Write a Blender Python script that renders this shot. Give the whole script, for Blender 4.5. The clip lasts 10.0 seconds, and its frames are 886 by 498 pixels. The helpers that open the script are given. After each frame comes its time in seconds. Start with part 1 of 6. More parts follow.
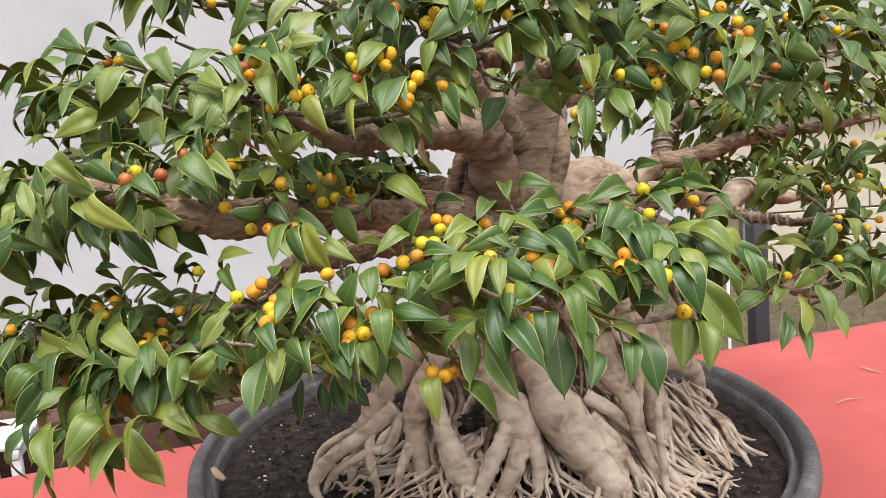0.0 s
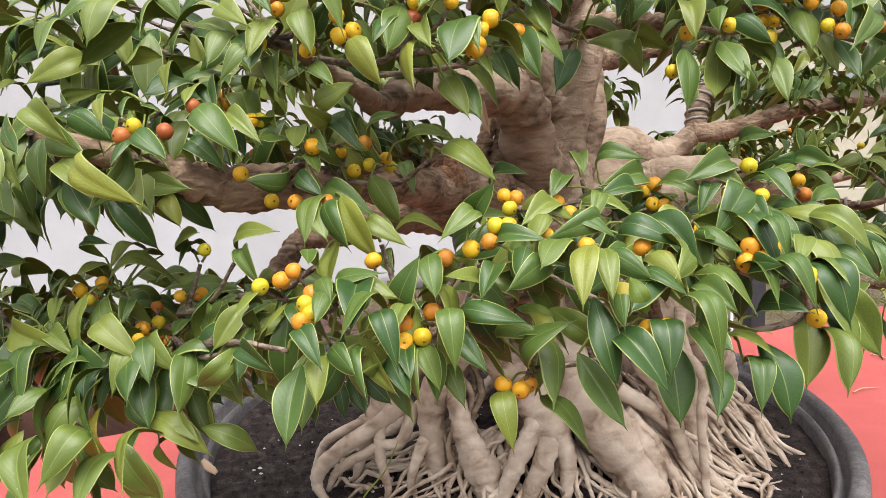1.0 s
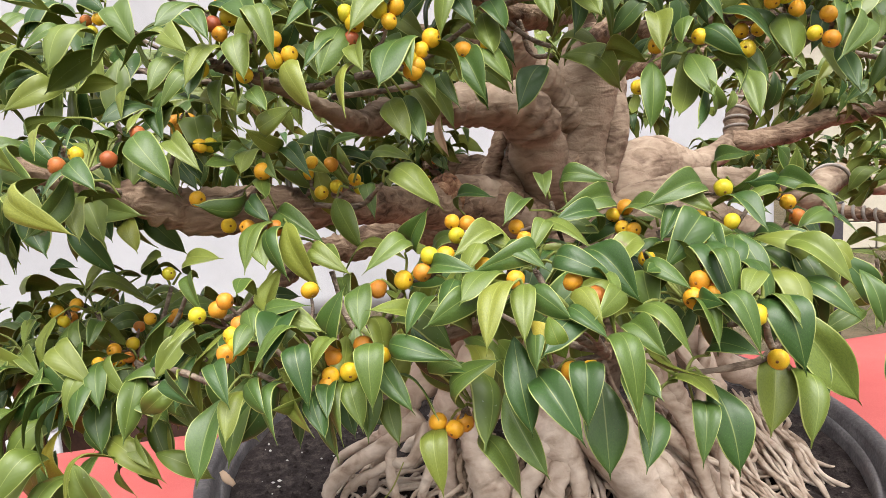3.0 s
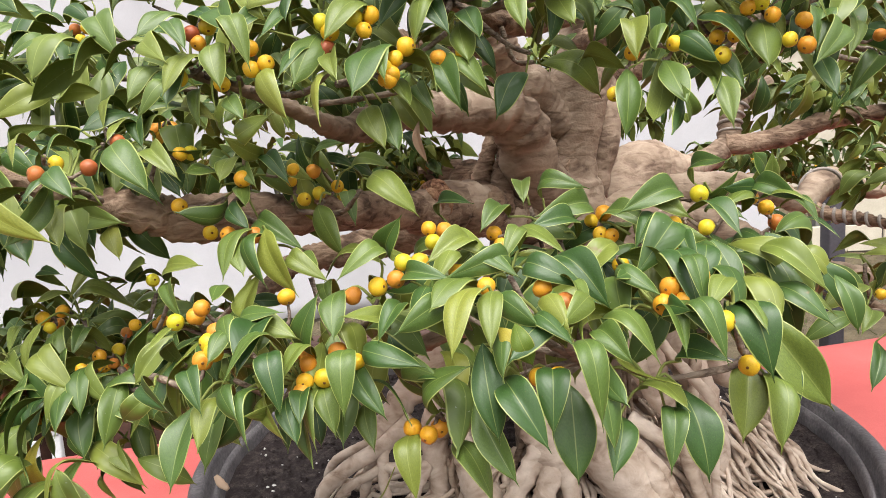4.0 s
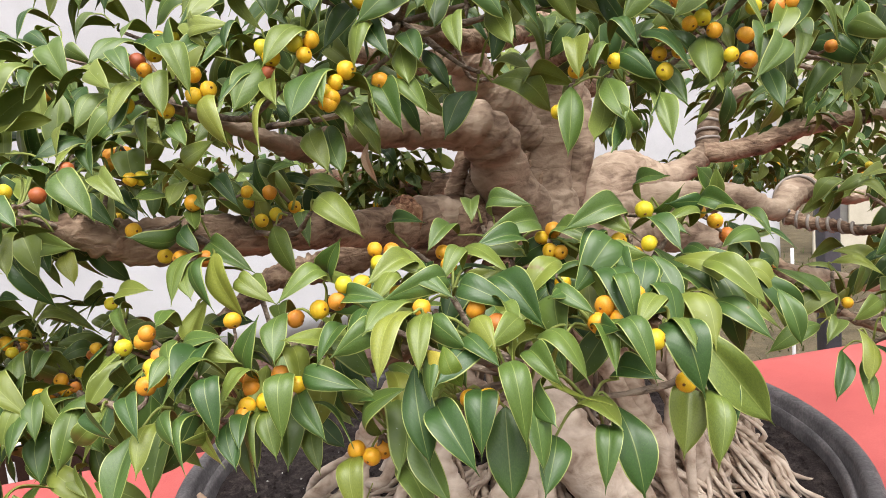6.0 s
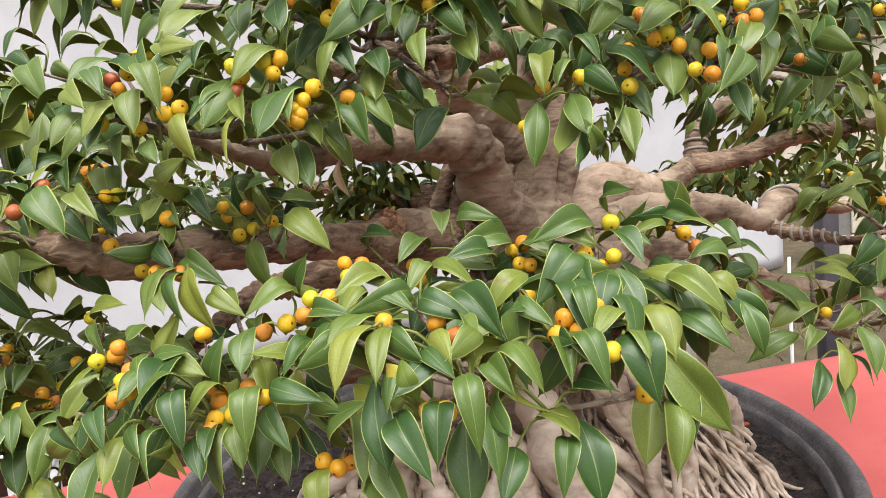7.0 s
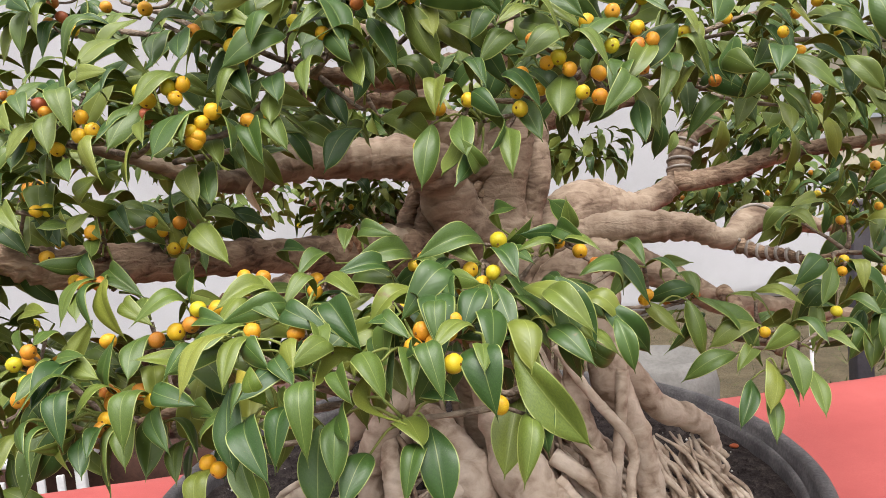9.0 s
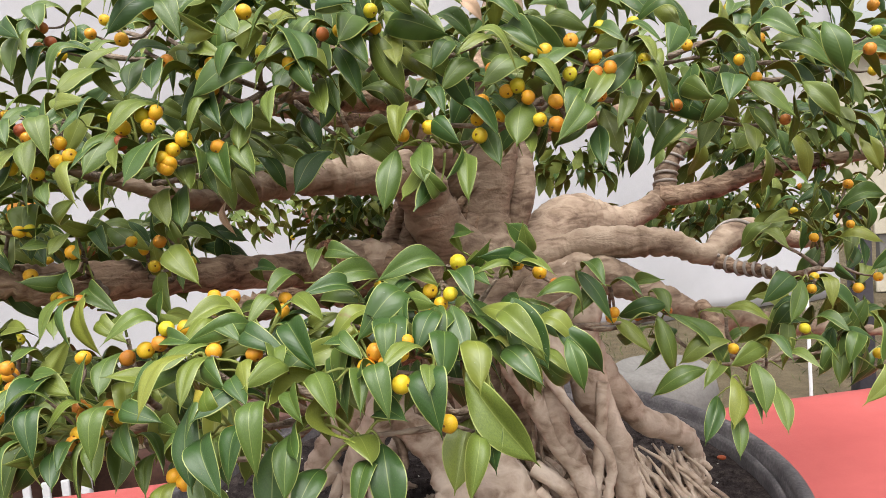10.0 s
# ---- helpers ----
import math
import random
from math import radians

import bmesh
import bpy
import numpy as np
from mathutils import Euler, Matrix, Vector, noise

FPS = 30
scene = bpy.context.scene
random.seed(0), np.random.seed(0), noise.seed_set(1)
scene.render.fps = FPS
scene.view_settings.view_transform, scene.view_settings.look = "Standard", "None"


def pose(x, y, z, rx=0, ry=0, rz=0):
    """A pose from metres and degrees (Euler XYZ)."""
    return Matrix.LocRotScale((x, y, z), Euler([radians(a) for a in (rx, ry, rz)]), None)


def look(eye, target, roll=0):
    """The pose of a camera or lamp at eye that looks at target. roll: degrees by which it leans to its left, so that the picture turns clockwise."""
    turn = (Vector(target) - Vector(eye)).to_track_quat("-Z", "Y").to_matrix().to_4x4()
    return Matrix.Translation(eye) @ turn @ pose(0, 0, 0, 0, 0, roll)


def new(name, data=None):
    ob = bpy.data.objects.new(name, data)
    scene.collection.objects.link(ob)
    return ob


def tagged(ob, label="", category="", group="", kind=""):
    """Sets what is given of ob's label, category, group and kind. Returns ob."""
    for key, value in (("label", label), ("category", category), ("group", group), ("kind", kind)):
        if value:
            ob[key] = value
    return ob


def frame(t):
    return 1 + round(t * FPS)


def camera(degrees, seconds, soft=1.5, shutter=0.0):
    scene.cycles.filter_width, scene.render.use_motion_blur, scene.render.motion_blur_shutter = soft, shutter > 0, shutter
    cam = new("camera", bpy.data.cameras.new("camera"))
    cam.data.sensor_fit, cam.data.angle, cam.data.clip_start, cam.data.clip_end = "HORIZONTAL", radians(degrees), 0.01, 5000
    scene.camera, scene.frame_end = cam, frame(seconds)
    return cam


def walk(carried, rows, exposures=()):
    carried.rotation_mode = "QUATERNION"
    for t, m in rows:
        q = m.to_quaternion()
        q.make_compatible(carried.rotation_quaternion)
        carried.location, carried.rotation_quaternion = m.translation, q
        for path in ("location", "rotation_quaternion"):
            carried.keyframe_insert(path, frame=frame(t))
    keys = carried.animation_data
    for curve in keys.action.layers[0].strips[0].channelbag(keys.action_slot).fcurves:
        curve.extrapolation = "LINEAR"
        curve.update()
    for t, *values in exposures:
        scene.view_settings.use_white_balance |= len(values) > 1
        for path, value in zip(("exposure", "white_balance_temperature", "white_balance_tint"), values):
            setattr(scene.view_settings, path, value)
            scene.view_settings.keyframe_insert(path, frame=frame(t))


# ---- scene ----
cam = camera(62.2, 10.0, soft=0.6)
METRES, EYE, TILT, LEAN, TURN = 0.43, 0.36, -8.0, 0.0, 0.0
PATH = [
    (0, (0.145, 0.124, 1.199), (0.007, 2.105, 0.967), -4.3),
    (0.5, (0.098, 0.197, 1.202), (0.036, 2.177, 0.931), -3.4),
    (1, (0.078, 0.227, 1.199), (0.002, 2.199, 0.879), -2.7),
    (1.5, (0.09, 0.237, 1.2), (-0.051, 2.206, 0.879), -2.0),
    (2, (0.124, 0.249, 1.202), (-0.074, 2.212, 0.874), -2.0),
    (2.5, (0.146, 0.255, 1.205), (-0.106, 2.214, 0.892), -2.9),
    (4, (0.178, 0.255, 1.208), (-0.122, 2.211, 0.919), -3.7),
    (4.5, (0.187, 0.256, 1.209), (-0.118, 2.212, 0.926), -3.9),
    (5, (0.196, 0.257, 1.211), (-0.116, 2.213, 0.934), -4.3),
    (5.5, (0.206, 0.259, 1.212), (-0.105, 2.216, 0.941), -4.6),
    (7, (0.239, 0.256, 1.214), (-0.084, 2.215, 0.977), -5.2),
    (7.5, (0.26, 0.253, 1.214), (-0.075, 2.212, 0.999), -5.4),
    (8, (0.287, 0.253, 1.211), (-0.081, 2.208, 0.999), -5.5),
    (8.5, (0.313, 0.256, 1.209), (-0.098, 2.202, 1.002), -5.7),
    (9, (0.344, 0.255, 1.207), (-0.107, 2.195, 1.024), -5.0),
    (9.5, (0.365, 0.246, 1.21), (-0.116, 2.18, 1.042), -4.6),
    (10, (0.382, 0.246, 1.217), (-0.097, 2.181, 1.051), -4.9),
]
walk(cam, [(t, look(eye, target, roll)) for t, eye, target, roll in PATH],
     [(0, 0.77), (0.5, 0.74), (1, 0.90), (2, 0.97), (2.5, 0.99), (4, 1.02), (5.5, 1.02), (7, 0.90), (8.5, 0.86), (9, 0.77), (10, 0.81)])

# ---- sky, sun and exposure ----
world = bpy.data.worlds.new("overcast_sky")
scene.world = world
world.use_nodes = True
wn = world.node_tree.nodes
sky = wn.new("ShaderNodeTexSky")
sky.sky_type = "NISHITA"
sky.sun_disc = False
sky.sun_elevation = radians(62)
sky.sun_rotation = radians(165)
sky.air_density, sky.dust_density, sky.ozone_density = 1.0, 6.0, 1.0
pale = wn.new("ShaderNodeHueSaturation")
pale.inputs["Saturation"].default_value = 0.12
world.node_tree.links.new(sky.outputs[0], pale.inputs["Color"])
world.node_tree.links.new(pale.outputs[0], wn["Background"].inputs[0])
wn["Background"].inputs[1].default_value = 0.15

sun_data = bpy.data.lights.new("sun", "SUN")
sun_data.energy, sun_data.angle, sun_data.color = 1.3, radians(50), (1.0, 0.96, 0.9)
sun = new("sun", sun_data)
sun.matrix_world = look((0.9, -0.8, 5.6), (0.1, 1.2, 0.8))


# ---- materials ----
def mat(name, rough=0.6, spec=0.5):
    m = bpy.data.materials.new(name)
    m.use_nodes = True
    n = m.node_tree.nodes
    b = n["Principled BSDF"]
    b.inputs["Roughness"].default_value = rough
    b.inputs["Specular IOR Level"].default_value = spec
    return m, n, m.node_tree.links, b


def ramp(n, stops):
    r = n.new("ShaderNodeValToRGB")
    e = r.color_ramp.elements
    while len(e) < len(stops):
        e.new(0.5)
    for k, (p, c) in zip(e, stops):
        k.position, k.color = p, (*c, 1)
    return r


def noise_tex(n, links, scale, detail=6, coord="Object", rough=0.6):
    tc = n.new("ShaderNodeTexCoord")
    t = n.new("ShaderNodeTexNoise")
    t.inputs["Scale"].default_value, t.inputs["Detail"].default_value = scale, detail
    t.inputs["Roughness"].default_value = rough
    links.new(tc.outputs[coord], t.inputs["Vector"])
    return t


def add_bump(n, links, b, sources, dist=0.002):
    prev = None
    for tex, strength in sources:
        u = n.new("ShaderNodeBump")
        u.inputs["Strength"].default_value, u.inputs["Distance"].default_value = strength, dist
        links.new(tex.outputs[0], u.inputs["Height"])
        if prev:
            links.new(prev.outputs[0], u.inputs["Normal"])
        prev = u
    links.new(prev.outputs[0], b.inputs["Normal"])


def mottled(name, stops, scale, rough=0.7, bump=0.4, dist=0.002, fine=None, spec=0.4):
    m, n, links, b = mat(name, rough, spec)
    a, f = noise_tex(n, links, scale), noise_tex(n, links, fine or scale * 8, 4)
    mixv = n.new("ShaderNodeMix")
    mixv.inputs[0].default_value = 0.4
    links.new(a.outputs[0], mixv.inputs[2])
    links.new(f.outputs[0], mixv.inputs[3])
    r = ramp(n, stops)
    links.new(mixv.outputs[0], r.inputs[0])
    links.new(r.outputs[0], b.inputs["Base Color"])
    add_bump(n, links, b, [(a, bump), (f, bump)], dist)
    return m


def bark_material(name, dark, mid, light, scale=26, bump=0.7, band=2.6):
    """Fig bark: pale tan-grey with darker creases that run round the limb, and lenticel specks."""
    m, n, links, b = mat(name, 0.82, 0.25)
    a = noise_tex(n, links, scale * 0.35)
    tc = n.new("ShaderNodeTexCoord")
    mp = n.new("ShaderNodeMapping")
    mp.inputs["Scale"].default_value = (1, 1, band)
    w = n.new("ShaderNodeTexNoise")
    w.inputs["Scale"].default_value, w.inputs["Detail"].default_value = scale, 8
    w.inputs["Distortion"].default_value = 0.8
    links.new(tc.outputs["Object"], mp.inputs[0])
    links.new(mp.outputs[0], w.inputs["Vector"])
    v = n.new("ShaderNodeTexVoronoi")
    v.inputs["Scale"].default_value = scale * 7
    links.new(tc.outputs["Object"], v.inputs["Vector"])
    r1 = ramp(n, [(0.37, dark), (0.47, mid), (0.61, light)])
    mv = n.new("ShaderNodeMix")
    mv.inputs[0].default_value = 0.5
    links.new(a.outputs[0], mv.inputs[2])
    links.new(w.outputs[0], mv.inputs[3])
    links.new(mv.outputs[0], r1.inputs[0])
    r2 = ramp(n, [(0.0, (0.55, 0.5, 0.46)), (0.12, (1, 1, 1))])
    links.new(v.outputs["Distance"], r2.inputs[0])
    mul = n.new("ShaderNodeMixRGB")
    mul.blend_type = "MULTIPLY"
    mul.inputs[0].default_value = 0.7
    links.new(r1.outputs[0], mul.inputs[1])
    links.new(r2.outputs[0], mul.inputs[2])
    links.new(mul.outputs[0], b.inputs["Base Color"])
    add_bump(n, links, b, [(w, bump), (a, 0.4), (v, 0.08)], 0.005)
    return m


BARK = bark_material("fig_bark", (0.135, 0.088, 0.062), (0.285, 0.205, 0.15), (0.43, 0.33, 0.25), 40, 0.5)
# rough brown branch bark; its dark tone also stands for shade on the clinging roots
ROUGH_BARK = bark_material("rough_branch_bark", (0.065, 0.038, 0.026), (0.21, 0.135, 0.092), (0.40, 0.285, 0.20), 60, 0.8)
ROOT_BARK = bark_material("root_bark", (0.20, 0.13, 0.09), (0.46, 0.355, 0.28), (0.66, 0.55, 0.46), 34, 0.35, 1.4)
CUT_BARK = bark_material("cut_wood", (0.07, 0.03, 0.018), (0.24, 0.115, 0.065), (0.42, 0.25, 0.15), 150, 1.0, 1.0)
TWIG_BARK = bark_material("twig_bark", (0.07, 0.05, 0.04), (0.17, 0.125, 0.095), (0.33, 0.26, 0.2), 90, 0.8)


def leaf_material(name, stops, rim, vein, rough, wax):
    """Leaf blade: hue by leaf, paler margin and midrib from the blade's own UV, faint side veins."""
    m, n, links, b = mat(name, rough, wax)
    info = n.new("ShaderNodeObjectInfo")
    geo = n.new("ShaderNodeNewGeometry")
    add = n.new("ShaderNodeMath")
    add.operation = "ADD"
    links.new(info.outputs["Random"], add.inputs[0])
    links.new(geo.outputs["Random Per Island"], add.inputs[1])
    frac = n.new("ShaderNodeMath")
    frac.operation = "FRACT"
    links.new(add.outputs[0], frac.inputs[0])
    hue = ramp(n, stops)
    links.new(frac.outputs[0], hue.inputs[0])
    uv = n.new("ShaderNodeUVMap")
    sep = n.new("ShaderNodeSeparateXYZ")
    links.new(uv.outputs[0], sep.inputs[0])
    off = n.new("ShaderNodeMath")
    off.operation = "SUBTRACT"
    off.inputs[1].default_value = 0.5
    links.new(sep.outputs[0], off.inputs[0])
    ab = n.new("ShaderNodeMath")
    ab.operation = "ABSOLUTE"
    links.new(off.outputs[0], ab.inputs[0])
    edge = ramp(n, [(0.0, (0.5, 0.5, 0.5)), (0.008, (0.35, 0.35, 0.35)), (0.022, (0, 0, 0)), (0.464, (0, 0, 0)), (0.482, (1, 1, 1))])
    links.new(ab.outputs[0], edge.inputs[0])
    # side veins: fine chevrons off the midrib
    sv = n.new("ShaderNodeMath")
    sv.operation = "MULTIPLY_ADD"
    sv.inputs[1].default_value = 0.55
    links.new(ab.outputs[0], sv.inputs[0])
    links.new(sep.outputs[1], sv.inputs[2])
    wave = n.new("ShaderNodeMath")
    wave.operation = "MULTIPLY"
    wave.inputs[1].default_value = 75.0
    links.new(sv.outputs[0], wave.inputs[0])
    sine = n.new("ShaderNodeMath")
    sine.operation = "SINE"
    links.new(wave.outputs[0], sine.inputs[0])
    blotch = noise_tex(n, links, 45, 5)
    br = ramp(n, [(0.35, (0.8, 0.82, 0.8)), (0.6, (1.08, 1.06, 1.0))])
    links.new(blotch.outputs[0], br.inputs[0])
    tint = n.new("ShaderNodeMixRGB")
    tint.blend_type = "MULTIPLY"
    tint.inputs[0].default_value = 1.0
    links.new(hue.outputs[0], tint.inputs[1])
    links.new(br.outputs[0], tint.inputs[2])
    mr = n.new("ShaderNodeMixRGB")
    mr.inputs[2].default_value = (*rim, 1)
    sc = n.new("ShaderNodeMath")
    sc.operation = "MULTIPLY"
    sc.inputs[1].default_value = vein
    links.new(edge.outputs[0], sc.inputs[0])
    links.new(sc.outputs[0], mr.inputs[0])
    links.new(tint.outputs[0], mr.inputs[1])
    # pale specks of dust and lime on the older leaves
    sp = noise_tex(n, links, 420, 2)
    sr = ramp(n, [(0.70, (0, 0, 0)), (0.78, (0.5, 0.5, 0.5))])
    links.new(sp.outputs[0], sr.inputs[0])
    ms = n.new("ShaderNodeMixRGB")
    ms.inputs[2].default_value = (0.45, 0.5, 0.42, 1)
    links.new(sr.outputs[0], ms.inputs[0])
    links.new(mr.outputs[0], ms.inputs[1])
    # brown scorch flecks, few and small
    fl = noise_tex(n, links, 60, 3)
    fr = ramp(n, [(0.69, (0, 0, 0)), (0.73, (0.75, 0.75, 0.75))])
    links.new(fl.outputs[0], fr.inputs[0])
    mf = n.new("ShaderNodeMixRGB")
    mf.inputs[2].default_value = (0.20, 0.13, 0.045, 1)
    links.new(fr.outputs[0], mf.inputs[0])
    links.new(ms.outputs[0], mf.inputs[1])
    ms = mf
    links.new(ms.outputs[0], b.inputs["Base Color"])
    bump = n.new("ShaderNodeBump")
    bump.inputs["Strength"].default_value, bump.inputs["Distance"].default_value = 0.06, 0.0003
    links.new(sine.outputs[0], bump.inputs["Height"])
    links.new(bump.outputs[0], b.inputs["Normal"])
    rr = n.new("ShaderNodeMapRange")
    rr.inputs[3].default_value, rr.inputs[4].default_value = rough - 0.08, rough + 0.18
    links.new(blotch.outputs[0], rr.inputs[0])
    links.new(rr.outputs[0], b.inputs["Roughness"])
    tr = n.new("ShaderNodeBsdfTranslucent")
    links.new(ms.outputs[0], tr.inputs[0])
    mixs = n.new("ShaderNodeMixShader")
    mixs.inputs[0].default_value = 0.22
    links.new(b.outputs[0], mixs.inputs[1])
    links.new(tr.outputs[0], mixs.inputs[2])
    links.new(mixs.outputs[0], n["Material Output"].inputs[0])
    return m


LEAF_TOP = leaf_material("leaf_upper_side", [(0.0, (0.035, 0.087, 0.019)), (0.25, (0.060, 0.122, 0.024)), (0.5, (0.101, 0.165, 0.031)), (0.75, (0.152, 0.207, 0.037)), (0.95, (0.210, 0.25, 0.042)), (1.0, (0.265, 0.287, 0.045))], (0.44, 0.49, 0.15), 0.85, 0.38, 0.55)
LEAF_BACK = leaf_material("leaf_under_side", [(0.0, (0.10, 0.145, 0.032)), (0.5, (0.15, 0.19, 0.036)), (1.0, (0.21, 0.24, 0.04))], (0.32, 0.36, 0.10), 0.7, 0.55, 0.3)
LEAF_OLD = leaf_material("yellowing_leaf", [(0.0, (0.09, 0.16, 0.02)), (0.5, (0.4, 0.33, 0.03)), (1.0, (0.30, 0.27, 0.05))], (0.4, 0.38, 0.1), 0.6, 0.45, 0.4)
LEAF_DRY = leaf_material("dry_leaf", [(0.0, (0.45, 0.26, 0.16)), (1.0, (0.58, 0.40, 0.29))], (0.6, 0.45, 0.33), 0.5, 0.7, 0.3)


def fig_material():
    m, n, links, b = mat("fig_skin", 0.42, 0.4)
    info = n.new("ShaderNodeObjectInfo")
    hue = ramp(n, [(0.0, (0.58, 0.52, 0.03)), (0.25, (0.72, 0.48, 0.025)), (0.6, (0.74, 0.38, 0.025)), (0.85, (0.64, 0.27, 0.03)), (0.97, (0.45, 0.14, 0.04)), (1.0, (0.3, 0.07, 0.03))])
    links.new(info.outputs["Random"], hue.inputs[0])
    t = noise_tex(n, links, 180, 4)
    r = ramp(n, [(0.35, (0.82, 0.74, 0.62)), (0.62, (1.08, 1.08, 1.0))])
    links.new(t.outputs[0], r.inputs[0])
    mul = n.new("ShaderNodeMixRGB")
    mul.blend_type = "MULTIPLY"
    mul.inputs[0].default_value = 0.9
    links.new(hue.outputs[0], mul.inputs[1])
    links.new(r.outputs[0], mul.inputs[2])
    links.new(mul.outputs[0], b.inputs["Base Color"])
    b.inputs["Subsurface Weight"].default_value = 0.15
    b.inputs["Subsurface Radius"].default_value = (0.004, 0.002, 0.001)
    add_bump(n, links, b, [(t, 0.15)], 0.0006)
    return m


FIG = fig_material()
FIG_EYE = mottled("fig_eye", [(0.3, (0.12, 0.05, 0.015)), (0.7, (0.3, 0.14, 0.03))], 300, 0.8)
SOIL = mottled("potting_soil", [(0.3, (0.018, 0.013, 0.013)), (0.5, (0.055, 0.043, 0.042)), (0.7, (0.15, 0.12, 0.11))], 60, 1.0, 1.0, 0.006, 420, 0.1)
POT = mottled("grey_clay_pot", [(0.36, (0.065, 0.058, 0.062)), (0.5, (0.112, 0.102, 0.106)), (0.66, (0.20, 0.182, 0.185))], 22, 0.72, 0.5, 0.002, 210)
PERLITE = mottled("perlite_grain", [(0.3, (0.45, 0.42, 0.4)), (0.7, (0.8, 0.78, 0.75))], 300, 0.9)
RED = mottled("red_tablecloth", [(0.3, (0.33, 0.055, 0.051)), (0.55, (0.41, 0.08, 0.073)), (0.75, (0.49, 0.11, 0.10))], 5, 0.75, 0.2, 0.002, 500)
SHEET = mottled("white_sheet", [(0.3, (0.40, 0.392, 0.415)), (0.6, (0.475, 0.467, 0.495))], 3, 0.8, 0.3, 0.004, 300)
GRASS = mottled("dry_grass_ground", [(0.3, (0.06, 0.05, 0.025)), (0.5, (0.13, 0.10, 0.055)), (0.72, (0.22, 0.17, 0.10))], 7, 0.95, 1.0, 0.03, 90)
BLADE = mottled("grass_blade", [(0.3, (0.05, 0.07, 0.02)), (0.6, (0.13, 0.14, 0.05)), (0.8, (0.25, 0.2, 0.1))], 12, 0.8)
CREAM = mottled("cream_block_wall", [(0.3, (0.42, 0.37, 0.29)), (0.7, (0.58, 0.53, 0.44))], 8, 0.85, 0.4, 0.003, 160)
BLACK = mottled("dark_painted_steel", [(0.3, (0.025, 0.023, 0.028)), (0.7, (0.06, 0.055, 0.065))], 12, 0.5, 0.15, 0.001)
WHITE = mottled("white_plastic", [(0.3, (0.46, 0.46, 0.48)), (0.7, (0.6, 0.6, 0.61))], 14, 0.4, 0.1, 0.001)
DARKWOOD = mottled("dark_brown_board", [(0.3, (0.035, 0.016, 0.012)), (0.7, (0.10, 0.045, 0.032))], 9, 0.7, 0.4, 0.002)
CONCRETE = mottled("weathered_concrete", [(0.3, (0.12, 0.113, 0.105)), (0.7, (0.2, 0.188, 0.178))], 10, 0.9, 0.5, 0.003)
WIRE = mottled("aluminium_wire", [(0.3, (0.22, 0.19, 0.17)), (0.7, (0.36, 0.32, 0.29))], 80, 0.5, 0.1, 0.0005)


# ---- mesh tools ----
def mesh_object(name, verts, faces, mats, parent=None, smooth=True, label=""):
    me = bpy.data.meshes.new(name)
    me.from_pydata([tuple(v) for v in verts], [], faces)
    for k in mats if isinstance(mats, (list, tuple)) else [mats]:
        me.materials.append(k)
    if smooth:
        me.shade_smooth()
    ob = new(name, me)
    if parent:
        ob.parent = parent
    return tagged(ob, label)


def part(name, bm, material, parent, label="", smooth=True):
    me = bpy.data.meshes.new(name)
    bm.to_mesh(me)
    bm.free()
    me.materials.append(material)
    if smooth:
        me.shade_smooth()
    ob = new(name, me)
    ob.parent = parent
    return tagged(ob, label)


def thing(name, label, category, place=(0, 0, 0), turn=0.0, group="", kind=""):
    e = new(name)
    e.empty_display_size = 0.05
    e.matrix_world = pose(*place, 0, 0, turn)
    return tagged(e, label, category, group, kind)


def box_bm(size, at=(0, 0, 0), bevel=0.0, segs=2, turn=None):
    bm = bmesh.new()
    m = Matrix.Translation(at) @ (turn or Matrix.Identity(4)) @ Matrix.Diagonal((*size, 1))
    bmesh.ops.create_cube(bm, size=1, matrix=m)
    if bevel:
        bmesh.ops.bevel(bm, geom=bm.edges[:], offset=bevel, segments=segs, affect="EDGES", profile=0.5)
    return bm


def spline(points, steps):
    """Points of a smooth curve through the given ones (x, y, z, radius)."""
    p = [np.array(q, float) for q in points]
    p = [2 * p[0] - p[1], *p, 2 * p[-1] - p[-2]]
    out = []
    for i in range(1, len(p) - 2):
        for k in range(steps):
            t = k / steps
            a, b, c, d = p[i - 1 : i + 3]
            out.append(0.5 * (2 * b + (c - a) * t + (2 * a - 5 * b + 4 * c - d) * t * t + (3 * b - a - 3 * c + d) * t ** 3))
    out.append(p[-2])
    return out


